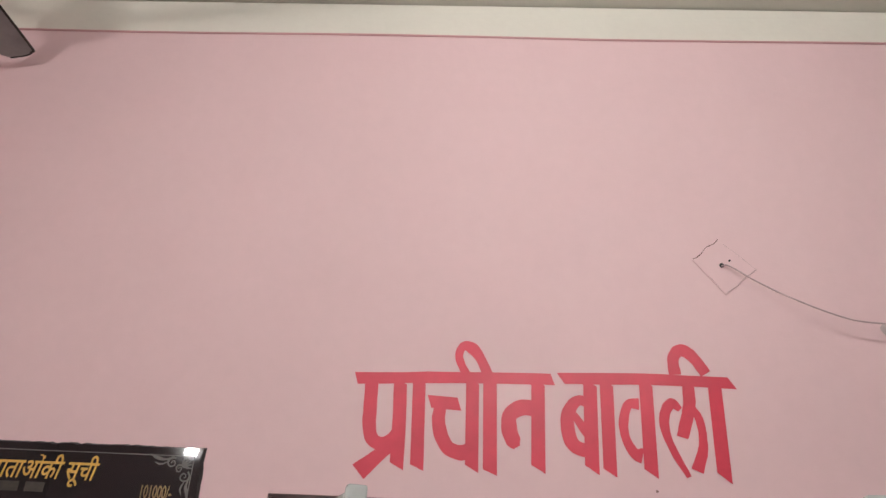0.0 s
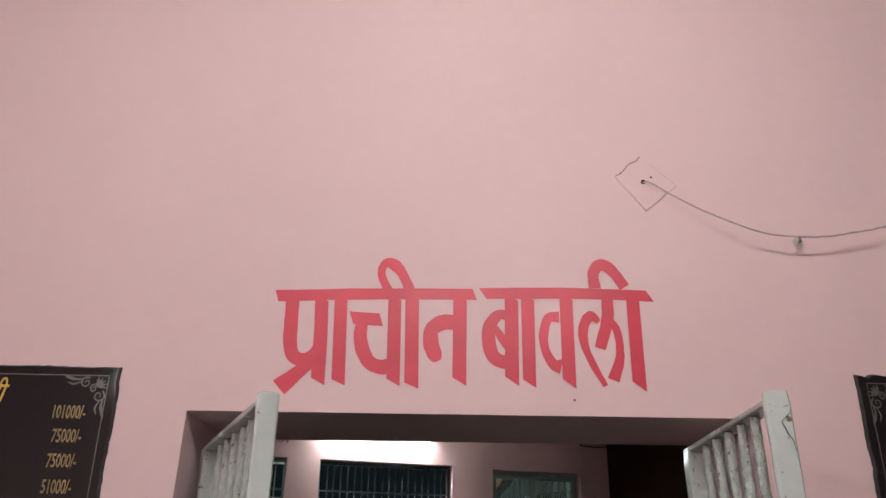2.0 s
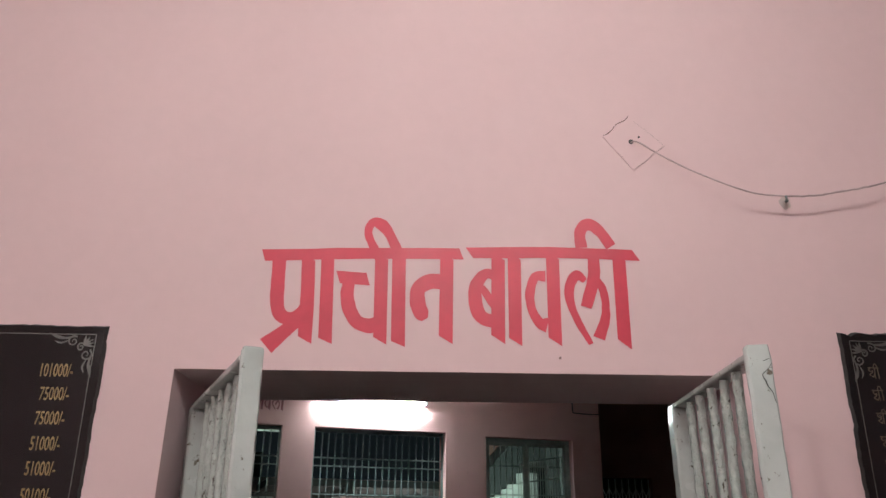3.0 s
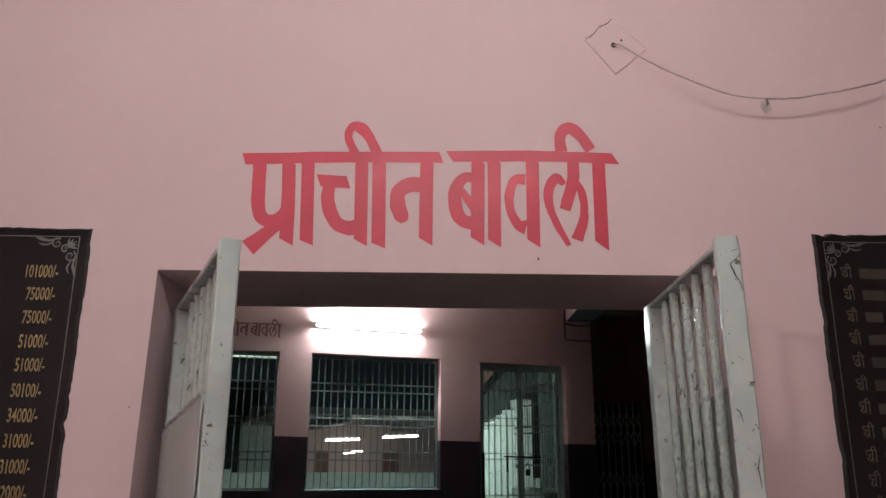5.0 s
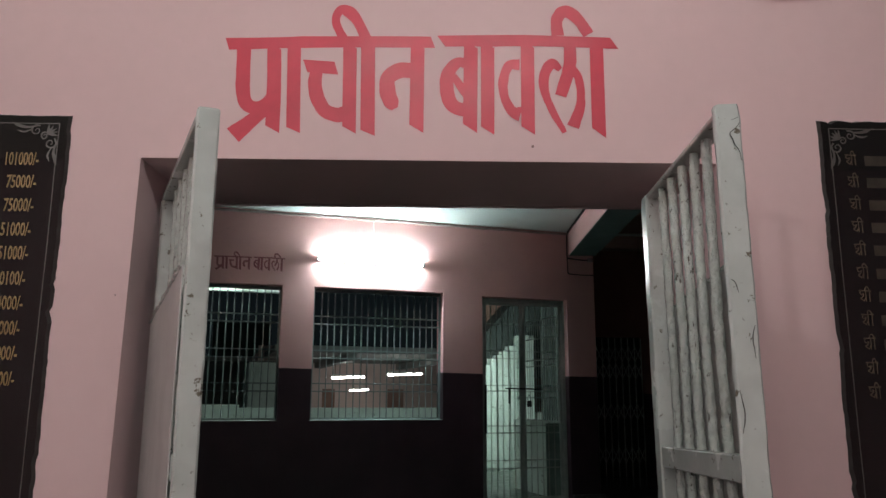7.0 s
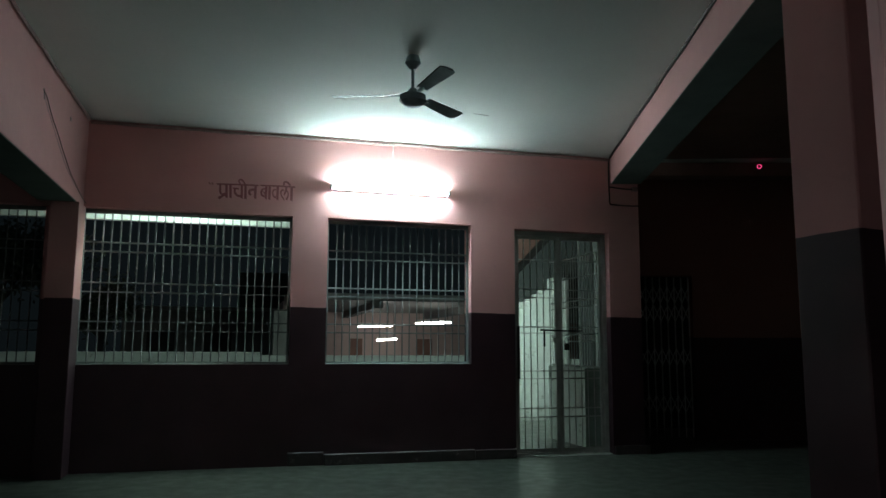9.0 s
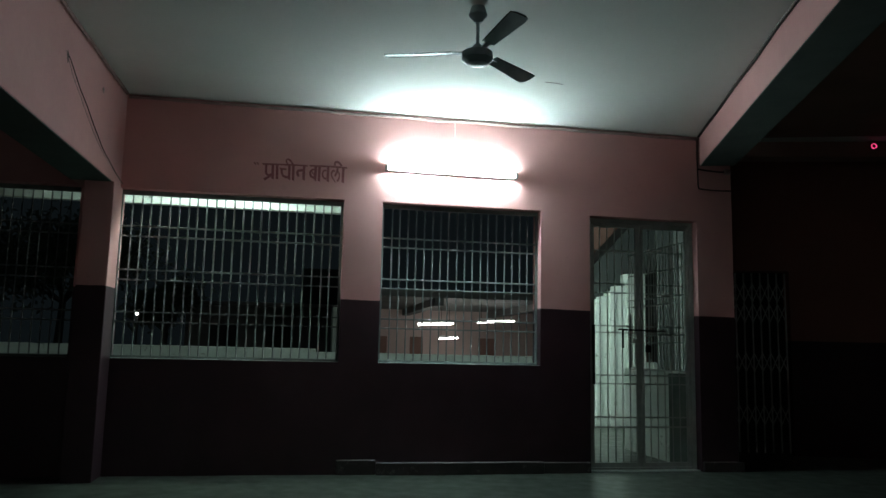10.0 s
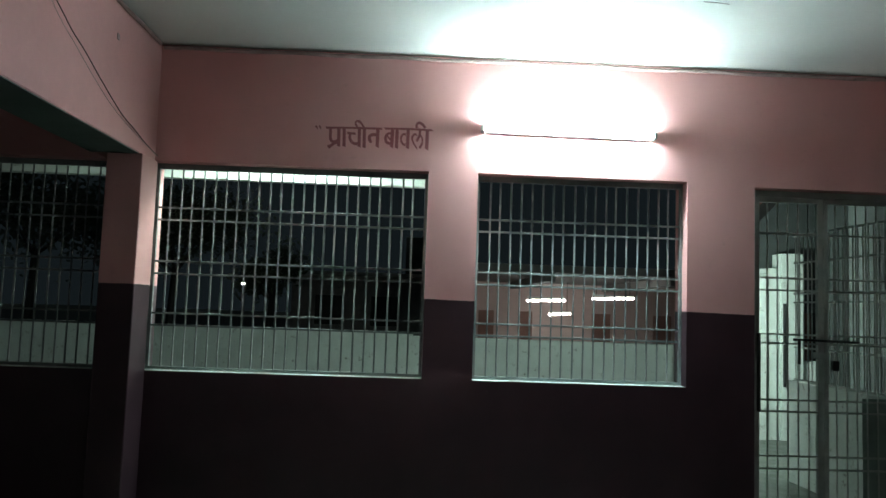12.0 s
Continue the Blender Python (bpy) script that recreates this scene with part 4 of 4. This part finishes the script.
setting("wall_stair_back", box(bmesh.new(), 3.32, 8.0, 4.9, 5.05, -0.15, 3.6), M_DARKWALL, "red-brown wall at the back of the stair", "wall")

# ---- yard beyond the windows ----
setting("ground", box(bmesh.new(), -70, 70, 0.26, 140, -0.45, -0.16), M_YARD, "dark paved yard at night", "ground")
bm = bmesh.new()
box(bm, -7.2, -0.2, 0.254, 1.08, 2.625, 2.73, 0.01)
box(bm, -7.2, -0.2, 1.0, 1.08, 2.518, 2.624, 0.006)
setting("eave", bm, M_WHITEWASH, "limewashed sunshade slab with a downstand edge lit by a tube", "eave")
bm = bmesh.new()
for x0, x1, top in ((-16, -0.45, 1.072), (-0.45, 9, 1.010)):
    n = int((x1 - x0) / 0.08)
    ring = []
    for k in range(n + 1):
        x = x0 + (x1 - x0) * k / n
        z = top + 0.012 * noise.noise((x * 3.1, 1, 0)) + 0.010 * noise.noise((x * 11, 4, 0))
        ring.append([bm.verts.new(p) for p in ((x, 7.5, -0.16), (x, 7.5, z - 0.012), (x, 7.515, z), (x, 7.665, z), (x, 7.68, z - 0.012), (x, 7.68, -0.16))])
    for a, b in zip(ring, ring[1:]):
        for k in range(6):
            bm.faces.new((a[k], b[k], b[(k + 1) % 6], a[(k + 1) % 6]))
    bm.faces.new(ring[0]), bm.faces.new(ring[-1][::-1])
setting("parapet", bm, M_WHITEWASH, "stained green-white parapet wall of the yard", "parapet")
block = thing("gate_pier", "limewashed block of masonry across the yard", "pier", HALL)
part("pier", box(bmesh.new(), 0.085, 1.0, 15.0, 15.8, -0.16, 2.24, 0.02), M_WHITEWASH, block)
part("coping", box(bmesh.new(), 0.065, 1.05, 14.95, 15.85, 2.242, 2.29, 0.01), M_CONCRETE, block)

# far lit hall
far = thing("far_hall", "lit pale hall seen across the yard", "building", HALL)
part("wall", box(bmesh.new(), 0.6, 12.0, 19.0, 19.2, -0.16, 3.0), M_FARWALL, far)
part("roof", box(bmesh.new(), 0.6, 12.0, 12.2, 19.2, 2.42, 2.60), M_CONCRETE, far)
part("side_wall", box(bmesh.new(), 0.4, 0.6, 16.0, 19.2, -0.16, 2.6), M_FARWALL, far)
for x in (2.6, 5.6, 8.6):
    part("beam", box(bmesh.new(), x, x + 0.25, 12.3, 18.99, 2.22, 2.418), M_CONCRETE, far)
for x, w in ((1.6, 0.5), (2.9, 0.45), (5.3, 0.6), (7.3, 0.6)):
    part("doorway", box(bmesh.new(), x, x + w, 18.96, 18.998, -0.1, 1.5), M_DARKWALL, far, "dark doorway of the far hall")
for x0, x1, y, z in ((2.437, 3.42, 14.0, 1.775), (4.14, 5.215, 14.0, 1.885), (3.60, 4.26, 17.4, 1.43)):
    t = thing("tube_light", "lit fluorescent tube in the far hall", "tube light", HALL, "tubes of the far hall")
    part("tube", rod(bmesh.new(), (x0, y, z), (x1, y, z + 0.04), 0.028, 10), M_FAR, t)
    part("batten", box(bmesh.new(), x0, x1, y - 0.02, y + 0.02, z + 0.07, z + 0.11), M_BATTEN, t)
    for x in (x0 + 0.1, x1 - 0.1):
        part("hanger", rod(bmesh.new(), (x, y, z + 0.11), (x, y, 2.42), 0.008, 6), M_DARKIRON, t)
lamp = thing("street_lamp", "small distant lamp beyond the yard", "lamp", HALL)
bm = bmesh.new()
bmesh.ops.create_uvsphere(bm, u_segments=10, v_segments=6, radius=0.055, matrix=Matrix.Translation((-6.86, 22.8, 2.17)))
part("bulb", bm, M_FAR, lamp)
part("pole", rod(bmesh.new(), (-6.86, 22.95, -0.16), (-6.86, 22.95, 2.3), 0.04, 8), M_DARKIRON, lamp)

# ---- dark side bay ----
scissor = thing("folding_gate", "grey folding lattice gate in the dark bay", "gate", ASKEW)
me = meshed("upright", box(bmesh.new(), -0.008, 0.008, -0.006, 0.006, 0.02, 2.09), M_LATTICE)
for k in range(9):
    placed("upright", me, scissor, Matrix.Translation((1.75 + 0.094 * k, GATE_V + 0.06, 0)))
for z in (0.45, 1.05, 1.62, 1.86):
    for k in range(8):
        x = 1.75 + 0.094 * k
        for s in (-1, 1):
            part("lattice_strip", rod(bmesh.new(), (x, GATE_V + 0.045 - 0.006 * s, z - 0.11 * s), (x + 0.094, GATE_V + 0.045 - 0.006 * s, z + 0.11 * s), 0.006, 5), M_LATTICE, scissor)
led = thing("indicator_lamp", "small red indicator light on the beam", "lamp", ASKEW @ Matrix.Translation((2.95, 8.028, 3.262)))
part("housing", rod(bmesh.new(), (0, 0, 0), (0, -0.03, 0), 0.035, 12), M_DARKIRON, led)
bm = bmesh.new()
hose(bm, [(0.024 * math.cos(k * math.pi / 6), -0.033, 0.024 * math.sin(k * math.pi / 6)) for k in range(13)], 0.004, 6, 2)
part("ring", bm, M_LED, led, "glowing red ring")

# ---- cables of the hall ----
run = thing("wall_cable", "dark cable hanging down the pink beam from a hole", "cable", HALL)
bm = bmesh.new()
hose(bm, [(-2.316, -1.69, 3.04), (-2.306, -1.64, 3.01), (-2.310, -1.50, 2.955), (-2.309, -1.39, 2.902), (-2.309, -1.22, 2.845), (-2.310, -1.05, 2.778), (-2.309, -0.85, 2.70), (-2.310, -0.647, 2.634), (-2.309, -0.45, 2.595), (-2.310, -0.291, 2.560), (-2.31, -0.10, 2.525), (-2.30, -0.012, 2.505)], 0.0032, 6, 6)
part("cable", bm, M_CABLE_DARK, run)
bm = bmesh.new()
hose(bm, [(-2.316, -1.72, 3.05), (-2.309, -1.56, 2.93), (-2.310, -1.34, 2.842), (-2.309, -1.10, 2.742), (-2.310, -0.84, 2.655), (-2.309, -0.55, 2.590), (-2.310, -0.25, 2.545), (-2.30, -0.014, 2.498)], 0.0016, 6, 6)
part("cable", bm, M_CABLE, run, "thin pink-painted cable")
part("hole", ribbon(bmesh.new(), None, [(0, 0.03, 0.02), (0.012, 0.0, 0.045), (0.02, -0.05, 0.02)], 1, 1, 0, 0.0, 1), M_CRACK, run, "broken plaster round the hole").matrix_basis = Matrix.Translation((-2.316, -1.69, 3.03)) @ Matrix.Rotation(radians(90), 4, "Z")
run = thing("wall_cable", "thin dark cable round the wall corner", "cable", HALL)
bm = bmesh.new()
hose(bm, [(3.190, -0.010, 3.29), (3.186, -0.012, 3.10), (3.190, -0.012, 2.90), (3.196, -0.012, 2.80), (3.24, -0.012, 2.785), (3.40, -0.012, 2.780), (3.555, -0.012, 2.785)], 0.007, 6, 5)
part("cable", bm, M_CABLE_DARK, run)
bm = bmesh.new()
hose(bm, [(3.186, -0.03, 2.985), (3.30, -0.03, 2.975), (3.42, -0.03, 2.97), (3.54, -0.03, 2.98)], 0.009, 6, 5)
part("cable", bm, M_CABLE_DARK, run)
part("junction_box", box(bmesh.new(), 3.47, 3.54, -0.05, -0.002, 2.955, 3.0, 0.006), M_PVC, run, "small grimy junction box")
crack = bmesh.new()
hose(crack, [(1.20, -1.17, HALL_CEILING + 0.003), (1.25, -1.165, HALL_CEILING + 0.0035), (1.30, -1.162, HALL_CEILING + 0.003), (1.36, -1.15, HALL_CEILING + 0.0035)], 0.0025, 5, 4)
setting("ceiling_crack", crack, M_CRACK, "fine dark crack in the whitewashed ceiling", "crack")

# ---- dim forms beyond the yard ----
house = thing("far_house", "dim low house beyond the parapet at night", "house", HALL)
part("wall", box(bmesh.new(), -5.6, 4.0, 26, 32, -0.16, 2.72), M_CONCRETE, house)
part("roof", box(bmesh.new(), -5.9, 4.3, 25.6, 32.4, 2.722, 2.88, 0.02), M_CONCRETE, house)
part("stair_tower", box(bmesh.new(), -0.95, 1.6, 27.2, 29.5, 2.882, 4.55, 0.02), M_SHADE_CONCRETE, house, "dark square stair tower on the roof")
for x in (-4.6, -2.3, 0.9):
    part("window", box(bmesh.new(), x, x + 1.1, 25.96, 25.998, 0.7, 1.9), M_DARKIRON, house, "dark window")
M_LEAF = surface("night foliage", (0.035, 0.055, 0.03), 0.6, vary=0.3)


def leafy_tree(x, y, height, spread, leaves, seed):
    rng = random.Random(seed)
    tree = thing("tree", "dark leafy tree beyond the yard at night", "tree", HALL, "trees beyond the yard")
    bm = bmesh.new()
    rod(bm, (x, y, -0.16), (x + 0.1, y, height * 0.55), 0.20, 8, 0.12)
    ends = []
    for a in range(7):
        end = Vector((x + spread * 0.8 * math.cos(a * 0.9 + seed), y + spread * 0.5 * math.sin(a * 0.9 + seed), height * (0.72 + 0.05 * a)))
        rod(bm, (x + 0.1, y, height * 0.5), end, 0.07, 6, 0.02)
        ends.append(end)
    part("trunk", bm, M_DARKIRON, tree)
    bm = bmesh.new()
    for k in range(leaves):
        c = rng.choice(ends) + Vector((rng.gauss(0, spread * 0.36), rng.gauss(0, spread * 0.3), rng.gauss(0, height * 0.11)))
        a = Vector((rng.uniform(-1, 1), rng.uniform(-1, 1), rng.uniform(-1, 1))).normalized() * rng.uniform(0.10, 0.19)
        b = a.orthogonal().normalized() * 0.06
        bm.faces.new([bm.verts.new(c + v) for v in (-a, b, a, -b)])
    part("crown", bm, M_LEAF, tree)


leafy_tree(-6.3, 25.0, 3.1, 1.0, 1500, 8)
leafy_tree(-10.4, 25.6, 5.2, 2.3, 5000, 3)
leafy_tree(-16.5, 26.5, 6.2, 3.0, 5000, 5)
chip = bmesh.new()
box(chip, -2.318, -2.312, -0.80, -0.765, 3.075, 3.115, 0.003)
setting("wall_chip", chip, M_SEAM, "small chipped hole in the pink beam", "chip")
